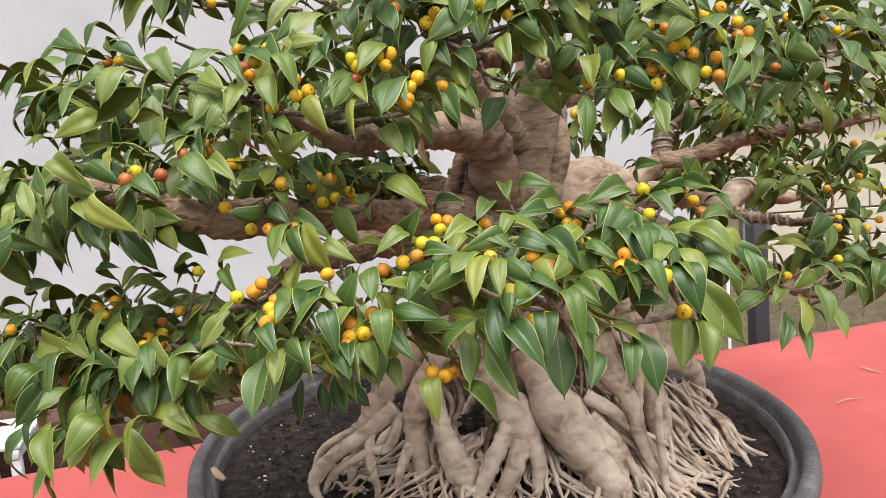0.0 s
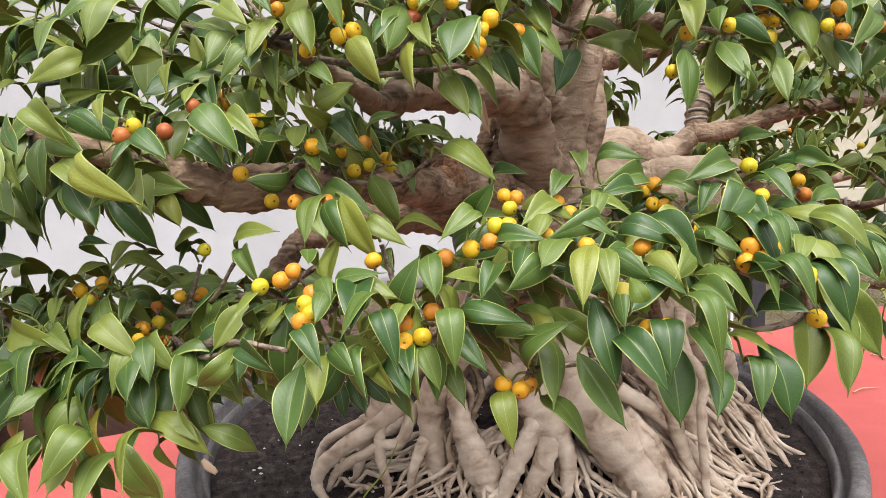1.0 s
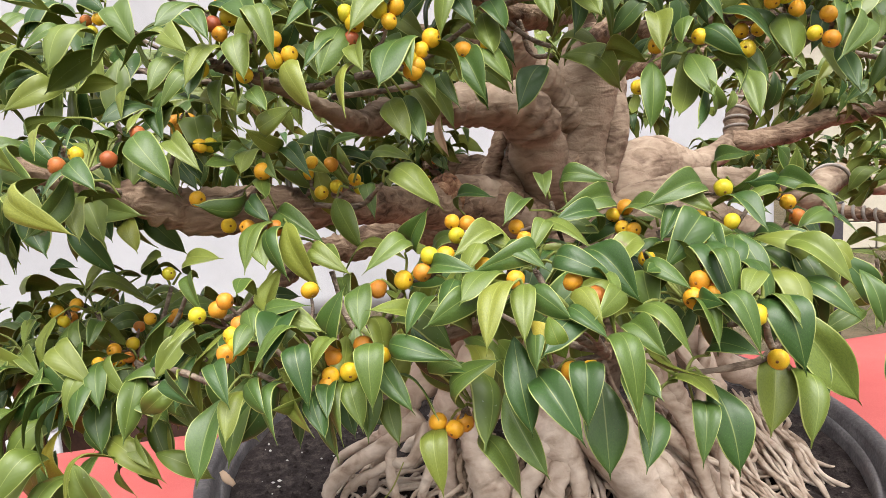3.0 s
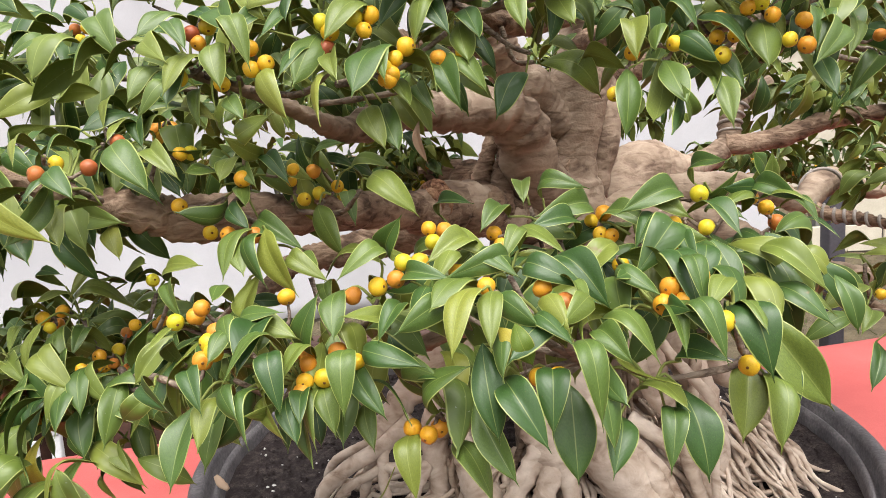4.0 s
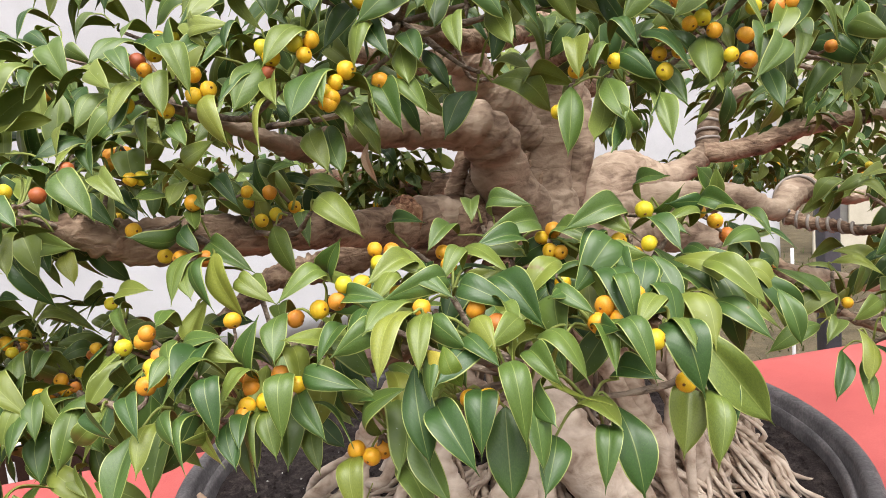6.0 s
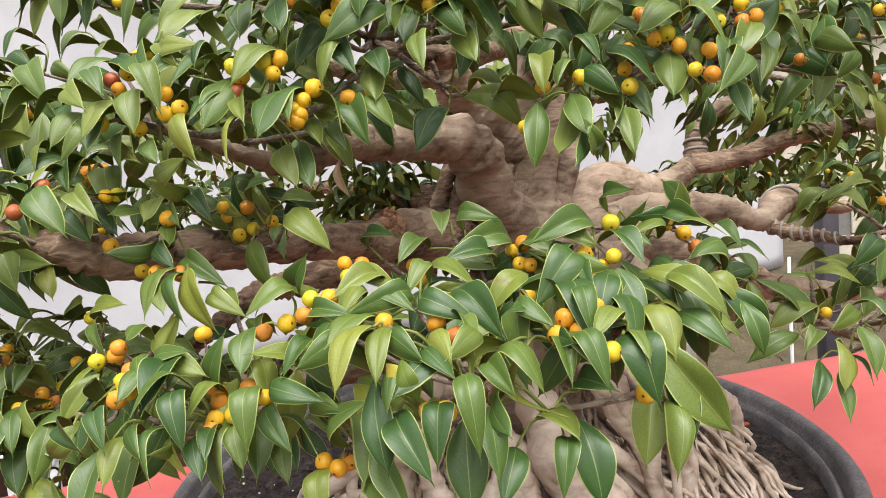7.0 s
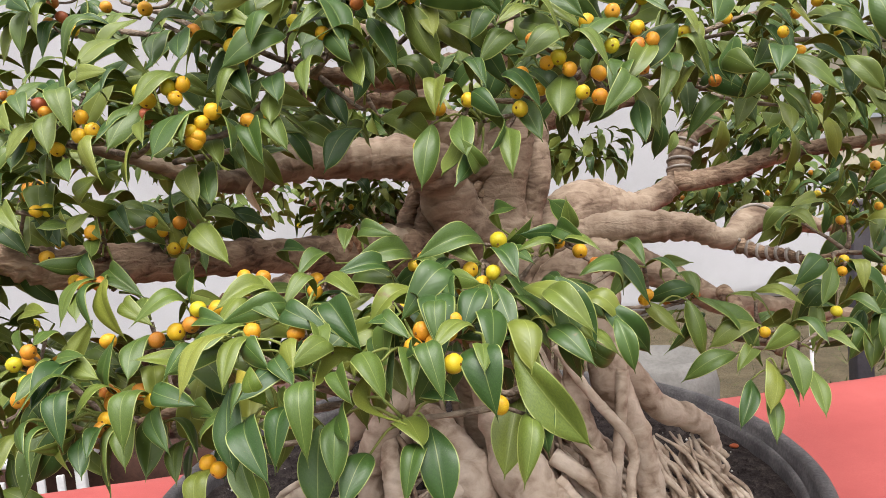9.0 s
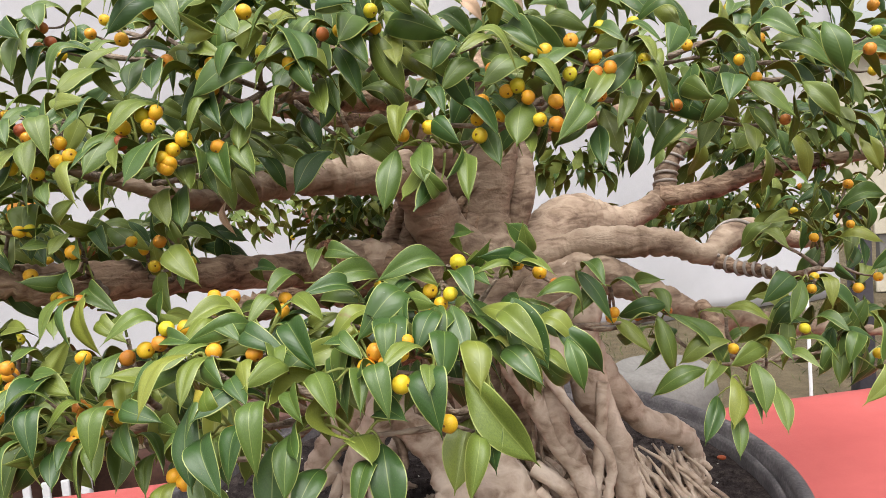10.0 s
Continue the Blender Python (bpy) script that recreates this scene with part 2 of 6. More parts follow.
def tube_data(points, steps=6, sides=10, lump=0.12, crease=0.0, seed=0.0, flat=1.0):
    """A tapered limb with lumps and creases: vertices and faces."""
    line = spline(points, steps)
    verts, faces = [], []
    side = None
    n = len(line)
    for i, q in enumerate(line):
        c, r = Vector(q[:3]), max(q[3], 0.0003)
        a, b = Vector(line[max(i - 1, 0)][:3]), Vector(line[min(i + 1, n - 1)][:3])
        d = (b - a).normalized()
        if side is None:
            side = d.orthogonal().normalized()
        side = (side - d * side.dot(d)).normalized()
        other = d.cross(side)
        ring = 1 + crease * math.sin(i * 2.1 + 1.3 * noise.noise((i * 0.7, seed, 0)))
        for k in range(sides):
            w = 2 * math.pi * k / sides
            v = side * math.cos(w) + other * math.sin(w) * flat
            s = c + v * r
            f = 1 + lump * noise.noise(Vector((s.x, s.y, s.z)) * (0.35 / max(r, 0.004)) + Vector((seed, seed * 1.7, 0))) * 1.6
            verts.append(c + v * r * f * ring)
    for i in range(n - 1):
        for k in range(sides):
            k2 = (k + 1) % sides
            faces.append((i * sides + k, i * sides + k2, (i + 1) * sides + k2, (i + 1) * sides + k))
    for i, flip in ((0, True), (n - 1, False)):
        verts.append(Vector(line[i][:3]))
        c = len(verts) - 1
        for k in range(sides):
            a, b = i * sides + k, i * sides + (k + 1) % sides
            faces.append((c, b, a) if flip else (c, a, b))
    return verts, faces


def limb(name, points, parent, material=None, steps=6, sides=12, lump=0.14, crease=0.03, seed=0.0, label="", flat=1.0):
    v, f = tube_data(points, steps, sides, lump, crease, seed, flat)
    return mesh_object(name, v, f, material or BARK, parent, True, label)


# ---- leaves and figs ----
def leaf_shape(arch, fold, twist, curl, rows=14, cols=8):
    """One leaf along +y, unit length and unit width, upper side +z; two skins a hair apart, arched, pointed drip tip."""
    verts, uvs, faces, skin = [], [], [], []
    for layer in range(2):
        start = len(verts)
        for i in range(rows + 1):
            t = i / rows
            q = min(t / 0.93, 1.0)
            half = 1.72 * q ** 0.86 * (1 - q) ** 0.92
            half = max(half, 0.058 * ((1 - t) / 0.18) ** 0.7 if t > 0.82 else 0.0, 0.012 if t < 0.03 else 0.002)
            rise = arch * math.sin(math.pi * t ** 0.82) - 0.05 * max(t - 0.85, 0)
            for j in range(cols + 1):
                u = -1 + 2 * j / cols
                x = u * half
                z = rise + fold * abs(x) * min(1.0, 0.25 + 2.2 * t) * (1 - 0.25 * t) - curl * abs(u) ** 2.6 * half
                z += twist * x * (t - 0.25) + 0.012 * math.sin(9 * t + 3 * u) * u * u
                verts.append((x, t, z - (0.006 * layer)))
                uvs.append((0.5 + 0.5 * u, t))
        w = cols + 1
        for i in range(rows):
            for j in range(cols):
                a = start + i * w + j
                for f in ((a, a + 1, a + w + 1), (a, a + w + 1, a + w)):
                    faces.append(f if layer == 0 else f[::-1])
                    skin.append(layer)
    return verts, uvs, faces, skin


# hanging blades are nearly flat, level ones arch over
HANGING = [leaf_shape(*q) for q in ((0.06, 0.14, 0.1, 0.10), (0.12, 0.10, 0.35, 0.14), (0.16, 0.22, -0.3, 0.12), (0.10, 0.26, 0.15, 0.08), (0.20, 0.08, -0.4, 0.18), (0.14, 0.02, 0.3, 0.20))]
ARCHED = [leaf_shape(*q) for q in ((0.26, 0.16, 0.1, 0.16), (0.34, 0.10, 0.4, 0.20), (0.44, 0.20, -0.3, 0.16), (0.30, 0.26, 0.2, 0.10), (0.38, 0.06, -0.45, 0.24), (0.50, 0.16, 0.25, 0.18), (0.22, 0.12, 0.5, 0.16), (0.30, 0.30, -0.5, 0.14))]
SHAPES = HANGING + ARCHED
SHAPES_FAR = [leaf_shape(*q, 6, 2) for q in ((0.16, 0.25, 0.0, 0.1), (0.26, 0.2, 0.3, 0.1), (0.36, 0.3, -0.3, 0.1))]


def steep(base, tip):
    """True for a blade that hangs more than it reaches out."""
    d = Vector(tip) - Vector(base)
    return d.z < -0.62 * d.length


def leaf_mesh(name, data, top, back):
    v, uvs, faces, skin = data
    me = bpy.data.meshes.new(name)
    me.from_pydata(v, [], faces)
    me.materials.append(top)
    me.materials.append(back)
    layer = me.uv_layers.new(name="blade")
    for loop in me.loops:
        layer.data[loop.index].uv = uvs[loop.vertex_index]
    for p, s in zip(me.polygons, skin):
        p.material_index = s
    me.shade_smooth()
    return me


LEAF_MESHES = [leaf_mesh("leaf", s, LEAF_TOP, LEAF_BACK) for s in SHAPES]
OLD_MESHES = [leaf_mesh("leaf", s, LEAF_OLD, LEAF_OLD) for s in ARCHED[:3]]
DRY_MESHES = [leaf_mesh("leaf", s, LEAF_DRY, LEAF_DRY) for s in ARCHED[2:6]]
AXIS = Vector((0.16, 1.22, 1.1))
rng = random.Random(7)


def leaf_frame(base, tip, width, lean, up=0.75):
    """Pose of a leaf from its stalk end to its point; its upper side looks up and away from the trunk."""
    base, tip = Vector(base), Vector(tip)
    y = (tip - base).normalized()
    out = base - AXIS
    out.z = 0
    out.normalize()
    face = out * 0.8 + Vector((0, -0.35, up + 0.5 * (1 - abs(y.z))))
    z = face - y * face.dot(y)
    if z.length < 0.15:
        z = out - y * out.dot(y)
    z.normalize()
    z = (Matrix.Rotation(lean, 3, y) @ z).normalized()
    x = y.cross(z)
    length = (tip - base).length
    m = Matrix((x, y, z)).transposed().to_4x4()
    return Matrix.Translation(base) @ m @ Matrix.Diagonal((width * length, length, length, 1))


def leaf(parent, base, tip, width=0.42, lean=None, shape=None, meshes=None):
    pool = meshes or LEAF_MESHES
    if shape is None and meshes is None:
        k = rng.randrange(len(HANGING)) if steep(base, tip) else len(HANGING) + rng.randrange(len(ARCHED))
    else:
        k = (shape or 0) % len(pool)
    ob = new("leaf", pool[k])
    ob.parent = parent
    ob.matrix_local = leaf_frame(base, tip, width * rng.uniform(0.78, 0.98), (rng.gauss(0, 0.28) + (rng.choice((-1, 1)) * rng.uniform(1.2, 2.0) if rng.random() < 0.07 else 0)) if lean is None else lean)
    return ob


def fig_mesh():
    bm = bmesh.new()
    bmesh.ops.create_uvsphere(bm, u_segments=14, v_segments=9, radius=0.5)
    for v in bm.verts:
        if v.co.z < -0.44:
            v.co.z += 0.05
        if v.co.z > 0.3:
            v.co.x *= 0.93
            v.co.y *= 0.93
        v.co += v.co * 0.05 * noise.noise(v.co * 3)
    me = bpy.data.meshes.new("fig")
    bmesh.ops.create_cone(bm, cap_ends=True, segments=8, radius1=0.085, radius2=0.05, depth=0.05, matrix=Matrix.Translation((0, 0, -0.455)) @ Matrix.Rotation(math.pi, 4, "X"))
    for f in bm.faces[-10:]:
        f.material_index = 1
    bm.to_mesh(me)
    bm.free()
    me.materials.append(FIG)
    me.materials.append(FIG_EYE)
    me.shade_smooth()
    return me


FIG_MESH = fig_mesh()


def fig(parent, place, size=0.0108):
    ob = new("fig", FIG_MESH)
    ob.parent = parent
    size *= rng.uniform(0.9, 1.1)
    ob.matrix_local = Matrix.Translation(place) @ Euler((rng.uniform(-1.9, -0.5), rng.uniform(-0.5, 0.5), rng.uniform(-1.5, 1.5))).to_matrix().to_4x4() @ Matrix.Diagonal((size, size, size * rng.uniform(0.9, 1.02), 1))
    return ob


class Foliage:
    """Leaves too many or too hidden to pick apart, gathered into one mesh."""

    def __init__(self):
        self.v, self.uv, self.f, self.s = [], [], [], []

    def add(self, base, tip, width, lean, far=False):
        data = rng.choice(SHAPES_FAR if far else HANGING if steep(base, tip) else ARCHED)
        m = leaf_frame(base, tip, width, lean)
        start = len(self.v)
        self.v += [tuple(m @ Vector(q)) for q in data[0]]
        self.uv += data[1]
        self.f += [tuple(start + k for k in q) for q in data[2]]
        self.s += data[3]

    def build(self, parent, label):
        me = leaf_mesh("foliage", (self.v, self.uv, self.f, self.s), LEAF_TOP, LEAF_BACK)
        ob = new("foliage", me)
        ob.parent = parent
        return tagged(ob, label, kind="stuff")


# ---- ground, backdrop and table ----
def ground_sheet():
    n, size = 70, 500.0
    verts, faces = [], []
    for i in range(n + 1):
        for j in range(n + 1):
            x, y = ((2 * i / n - 1) ** 5) * size, ((2 * j / n - 1) ** 5) * size + 3
            verts.append((x, y, 0.02 * noise.noise((x * 0.7, y * 0.7, 0))))
    for i in range(n):
        for j in range(n):
            a = i * (n + 1) + j
            faces.append((a, a + n + 1, a + n + 2, a + 1))
    return tagged(mesh_object("ground", verts, faces, GRASS), "dry brown and olive grass ground", "ground", kind="structure")


def grass_tufts():
    """Short dry blades on the ground behind the table."""
    r = random.Random(5)
    verts, faces = [], []
    for _ in range(5200):
        x, y = r.uniform(-3.5, 5.5), r.uniform(2.3, 7.6)
        h, w, a = r.uniform(0.02, 0.07), r.uniform(0.003, 0.007), r.uniform(0, 6.28)
        dx, dy = math.cos(a) * w, math.sin(a) * w
        lx, ly = r.gauss(0, 0.03), r.gauss(0, 0.03)
        k = len(verts)
        verts += [(x - dx, y - dy, 0), (x + dx, y + dy, 0), (x + lx, y + ly, h)]
        faces.append((k, k + 1, k + 2))
    return tagged(mesh_object("grass", verts, faces, BLADE), "short dry grass blades", "grass", kind="stuff")


def cloth_sheet(name, x0, x1, z0, z1, y, label, seed):
    """A hung white sheet with soft folds and a loose hem."""
    nx, nz = 120, 26
    verts, faces = [], []
    for i in range(nx + 1):
        for j in range(nz + 1):
            u, v = i / nx, j / nz
            x = x0 + (x1 - x0) * u
            d = 0.05 * noise.noise((x * 1.6 + seed, v * 1.1, 0)) + 0.018 * noise.noise((x * 5, v * 6 + x, seed)) + 0.012 * math.sin(x * 3.1 + v * 5)
            z = z0 + (z1 - z0) * v + (1 - v) ** 4 * 0.03 * noise.noise((x * 2.2, seed, 1))
            verts.append((x * 0.886 - d * 0.464, y + x * 0.464 + d * 0.886, z))
    for i in range(nx):
        for j in range(nz):
            a = i * (nz + 1) + j
            faces.append((a, a + nz + 1, a + nz + 2, a + 1))
    ob = mesh_object(name, verts, faces, SHEET)
    th = ob.modifiers.new("thickness", "SOLIDIFY")
    th.thickness = 0.004
    return tagged(ob, label, "backdrop", kind="structure")


ground_sheet()
grass_tufts()
SHEET_Y = 5.9
cloth_sheet("backdrop", -9.0, 2.42, 0.02, 3.1, SHEET_Y, "white hung cloth backdrop with soft folds", 3.0)


def block_wall():
    """Low cream wall of large blocks with recessed joints."""
    wall = thing("wall_cream", "low cream painted block wall beside the sheet", "wall", (0, 0, 0), kind="structure")
    core = box_bm((9.0, 0.10, 0.72), (7.0, 7.25, 0.35))
    part("mortar", core, CONCRETE, wall, smooth=False)
    bm = box_bm((0.585, 0.03, 0.235), (0, 0, 0), 0.006, 1)
    me = bpy.data.meshes.new("block")
    bm.to_mesh(me)
    bm.free()
    me.materials.append(CREAM)
    for row in range(3):
        for k in range(15):
            x = 2.75 + 0.6 * k + (0.3 if row == 1 else 0)
            b = new("block", me)
            b.parent = wall
            b.matrix_local = pose(x, 7.19 + rng.uniform(-0.003, 0.003), 0.125 + 0.25 * row)
    return wall


block_wall()


def far_house():
    """Pale rendered house beyond the low wall, with a grey-blue fascia under its flat roof."""
    h = thing("house", "pale rendered house with a grey-blue fascia beyond the wall", "house", (9.0, 15.0, 0), 10)
    part("wall", box_bm((14.0, 4.0, 2.9), (0, 2.0, 1.45), 0.01), CREAM, h, smooth=False)
    part("fascia", box_bm((14.3, 0.3, 0.28), (0, -0.1, 1.78), 0.01), mottled("grey_blue_paint", [(0.3, (0.22, 0.24, 0.27)), (0.7, (0.32, 0.34, 0.38))], 4, 0.6), h, smooth=False)
    part("roof", box_bm((14.6, 4.6, 0.15), (0, 2.0, 2.985), 0.01), CONCRETE, h, smooth=False)
    return h


far_house()


def steel_post(x, y, h, r):
    post = thing("steel_post", "dark painted square steel post on the grass", "post", (x, y, 0), 12, group="posts behind the table")
    part("shaft", box_bm((r, r, h), (0, 0, h / 2), 0.006), BLACK, post)
    part("foot_plate", box_bm((r * 2, r * 2, 0.012), (0, 0, 0.012), 0.003), BLACK, post)
    part("cap", box_bm((r * 1.1, r * 1.1, 0.02), (0, 0, h + 0.01), 0.004), BLACK, post)
    return post


steel_post(1.17, 3.05, 1.0, 0.062)
steel_post(2.2, 3.6, 1.0, 0.062)


TURN = 21.8
UX, UY = math.cos(radians(TURN)), math.sin(radians(TURN))


def along(a, b, z=0.0):
    """A place by the table's own axes from the pot's centre: a along its length, b across it to the back."""
    return (0.127 + a * UX - b * UY, 1.314 + a * UY + b * UX, z)


def table():
    t = thing("table", "long table under a plain red cloth", "table", along(0, 0.012), TURN)
    part("tabletop", box_bm((4.2, 1.23, 0.03), (0, 0, 0.58), 0.004), DARKWOOD, t)
    for sx in (-1.95, 0, 1.95):
        for sy in (-0.5, 0.5):
            part("leg", box_bm((0.05, 0.05, 0.565), (sx, sy, 0.2825), 0.004), DARKWOOD, t)
    return t


def tablecloth():
    """One cloth: a nearly flat top with faint creases, edges that fall with shallow folds."""
    nx, ny = 130, 60
    lx, ly, drop = 2.14, 0.632, 0.34
    verts, faces = [], []
    for i in range(nx + 1):
        for j in range(ny + 1):
            u, v = (2 * i / nx - 1) * (lx + drop), (2 * j / ny - 1) * (ly + drop)
            ox, oy = max(abs(u) - lx, 0), max(abs(v) - ly, 0)
            x, y = max(-lx, min(lx, u)), max(-ly, min(ly, v))
            fall = max(ox, oy)
            z = 0.600 - fall + 0.0035 * noise.noise((u * 2.2, v * 2.2, 0)) + 0.0018 * noise.noise((u * 9, v * 3, 4))
            if fall > 0:
                f = min(fall / 0.1, 1) * (0.014 * math.sin((u if oy > ox else v) * 16 + 2 * noise.noise((u, v, 0))) + 0.014)
                if oy >= ox:
                    y += math.copysign(f, v)
                else:
                    x += math.copysign(f, u)
            verts.append((x, y, z))
    for i in range(nx):
        for j in range(ny):
            a = i * (ny + 1) + j
            faces.append((a, a + ny + 1, a + ny + 2, a + 1))
    ob = mesh_object("tablecloth", verts, faces, RED)
    ob.matrix_world = pose(*along(0, 0.012), 0, 0, TURN)
    return tagged(ob, "bright red cloth laid over the long table", "tablecloth")


table()
tablecloth()


def white_pole():
    pole = thing("white_pole", "thin white plastic pole standing behind the table", "pole", (0.86, 2.42, 0))
    bm = bmesh.new()
    bmesh.ops.create_cone(bm, cap_ends=True, segments=14, radius1=0.0048, radius2=0.0048, depth=0.86, matrix=Matrix.Translation((0, 0, 0.43)))
    part("tube", bm, WHITE, pole)
    bm = bmesh.new()
    bmesh.ops.create_cone(bm, cap_ends=True, segments=14, radius1=0.05, radius2=0.02, depth=0.02, matrix=Matrix.Translation((0, 0, 0.012)))
    part("foot", bm, WHITE, pole)
    return pole


def grey_planter():
    """A squat grey stone-like planter on the ground behind the table."""
    g = thing("planter", "squat rounded grey concrete planter on the grass", "planter", (0.47, 2.75, 0.0))
    v, f = lathe([(0.0, 0.01), (0.12, 0.01), (0.15, 0.06), (0.18, 0.3), (0.185, 0.48), (0.17, 0.55), (0.14, 0.57), (0.12, 0.55), (0.0, 0.52)], 40)
    mesh_object("body", v, f, CONCRETE, g)
    return g


def white_stool(x, y, turn):
    """White slatted plastic stool: frame, slats, four legs and rails."""
    s = thing("stool", "white slatted plastic stool on the grass", "stool", (x, y, 0), turn)
    for k in range(5):
        part("slat", box_bm((0.34, 0.05, 0.018), (0, -0.13 + 0.065 * k, 0.43), 0.005), WHITE, s)
    for sx in (-0.15, 0.15):
        part("rail", box_bm((0.03, 0.32, 0.03), (sx, 0, 0.405), 0.005), WHITE, s)
        for sy in (-0.14, 0.14):
            part("leg", box_bm((0.032, 0.032, 0.40), (sx, sy, 0.2), 0.006), WHITE, s)
    for k in range(4):
        part("bar", box_bm((0.025, 0.014, 0.36), (-0.09 + 0.06 * k, -0.15, 0.2), 0.004), WHITE, s)
    return s


def dark_bench():
    b = thing("bench", "low dark brown wooden bench behind the table", "bench", (-1.35, 2.75, 0), 25)
    for k in range(3):
        part("plank", box_bm((2.4, 0.13, 0.03), (0, -0.15 + 0.15 * k, 0.40), 0.004), DARKWOOD, b)
    for sx in (-1.0, 0.0, 1.0):
        part("leg", box_bm((0.06, 0.36, 0.385), (sx, 0, 0.1925), 0.004), DARKWOOD, b)
    part("front_board", box_bm((2.3, 0.02, 0.16), (0, -0.20, 0.28), 0.003), DARKWOOD, b)
    return b

# ---- pot and soil ----
PX, PY, RIM, R = 0.125, 1.309, 0.77, 0.488


def rim_lean(x, y):
    """The pot's rim and soil rise a little towards the back."""
    return 0.05 * (y - PY) - 0.012 * (x - PX)


def leaning(verts, h):
    return [(x * R / 0.496, y * R / 0.496, z + rim_lean(x + PX, y + PY) * max(0.0, z / h)) for x, y, z in verts]




def lathe(profile, sides=96):
    verts, faces = [], []
    for r, z in profile:
        for k in range(sides):
            w = 2 * math.pi * k / sides
            verts.append((r * math.cos(w), r * math.sin(w), z))
    for i in range(len(profile) - 1):
        for k in range(sides):
            k2 = (k + 1) % sides
            faces.append((i * sides + k, i * sides + k2, (i + 1) * sides + k2, (i + 1) * sides + k))
    return verts, faces


def pot():
    p = thing("bonsai_pot", "wide round dark grey clay bonsai pot on the red cloth", "plant pot", (PX, PY, 0.603))
    h = RIM - 0.603
    body = [(0.0, 0.02), (0.36, 0.02), (0.40, 0.022), (0.425, 0.05), (0.458, h - 0.055), (0.464, h - 0.045)]
    inner = [(0.446, h - 0.062), (0.41, 0.05), (0.0, 0.05)]
    v, f = lathe(body + inner)
    mesh_object("body", leaning(v, h), f, POT, p)
    rim = [(0.458, h - 0.05), (0.482, h - 0.05), (0.492, h - 0.042), (0.496, h - 0.022), (0.494, h - 0.006), (0.487, h), (0.474, h - 0.001), (0.471, h - 0.010), (0.4685, h - 0.030), (0.464, h - 0.030), (0.461, h - 0.016), (0.456, h - 0.015), (0.453, h - 0.024), (0.450, h - 0.06)]
    v, f = lathe(rim)
    mesh_object("rim", leaning(v, h), f, POT, p, label="rounded double-lipped clay rim")
    bm = bmesh.new()
    bmesh.ops.create_cone(bm, cap_ends=True, segments=48, radius1=0.37, radius2=0.38, depth=0.024, matrix=Matrix.Translation((0, 0, 0.0125)))
    part("foot", bm, POT, p)
    return p


white_pole()
grey_planter()
white_stool(-1.56, 2.30, 20)
dark_bench()
pot()


def soil_height(x, y):
    d = math.hypot(x - PX, y - PY)
    e = math.hypot(x - 0.17, y - 1.20)
    return RIM - 0.034 + rim_lean(x, y) + 0.05 * math.exp(-(e / 0.2) ** 2) + 0.006 * noise.noise((x * 14, y * 14, 0)) + 0.004 * noise.noise((x * 45, y * 45, 3)) - 0.008 * (d / R) ** 4


def soil():
    verts, faces, rings, sides = [], [], 44, 120
    for i in range(rings + 1):
        for k in range(sides):
            w = 2 * math.pi * k / sides
            r = 0.449 * i / rings
            x, y = PX + r * math.cos(w), PY + r * math.sin(w)
            verts.append((x, y, soil_height(x, y) + 0.0025 * noise.noise((x * 130, y * 130, 1))))
    for i in range(rings):
        for k in range(sides):
            k2 = (k + 1) % sides
            faces.append((i * sides + k, (i + 1) * sides + k, (i + 1) * sides + k2, i * sides + k2))
    ob = mesh_object("soil", verts, faces, SOIL)
    return tagged(ob, "dark crumbly potting soil filling the pot", "soil", kind="stuff")


soil()


def grains(name, count, lo, hi, material, seed, label):
    r = random.Random(seed)
    verts, faces = [], []
    for _ in range(count):
        a, d = r.uniform(0, 6.283), 0.425 * math.sqrt(r.random())
        x, y = PX + d * math.cos(a), PY + d * math.sin(a)
        s = r.uniform(lo, hi)
        z = soil_height(x, y) + s * 0.3
        k = len(verts)
        for q in ((1, 0, 0), (-1, 0, 0), (0, 1, 0), (0, -1, 0), (0, 0, 1), (0, 0, -1)):
            verts.append((x + q[0] * s * r.uniform(0.5, 1.2), y + q[1] * s * r.uniform(0.5, 1.2), z + q[2] * s * r.uniform(0.4, 0.9)))
        for f in ((0, 2, 4), (2, 1, 4), (1, 3, 4), (3, 0, 4), (2, 0, 5), (1, 2, 5), (3, 1, 5), (0, 3, 5)):
            faces.append(tuple(k + i for i in f))
    return tagged(mesh_object(name, verts, faces, material, smooth=False), label, "gravel", kind="stuff")


grains("perlite", 260, 0.0015, 0.004, PERLITE, 3, "white perlite grains scattered on the dark soil")
grains("soil_crumbs", 3000, 0.002, 0.0055, SOIL, 4, "dark soil crumbs")

# ---- the tree ----
tree = thing("bonsai_tree", "old fig bonsai with aerial roots, layered leaves and ripening yellow figs", "bonsai tree", (0, 0, 0))
trunk = limb("trunk", [(0.175, 1.225, 0.76, 0.066), (0.180, 1.222, 0.86, 0.068), (0.186, 1.22, 0.95, 0.069), (0.191, 1.22, 1.037, 0.067), (0.194, 1.22, 1.097, 0.0552), (0.196, 1.22, 1.123, 0.0515), (0.196, 1.22, 1.156, 0.0425), (0.199, 1.22, 1.189, 0.039), (0.205, 1.22, 1.217, 0.0405), (0.214, 1.22, 1.255, 0.0386), (0.227, 1.225, 1.311, 0.0375), (0.234, 1.23, 1.359, 0.035), (0.244, 1.24, 1.436, 0.0295), (0.247, 1.24, 1.516, 0.016)], tree, BARK, 8, 32, 0.06, 0.01, 2.0, "pale tan trunk with fine creases")
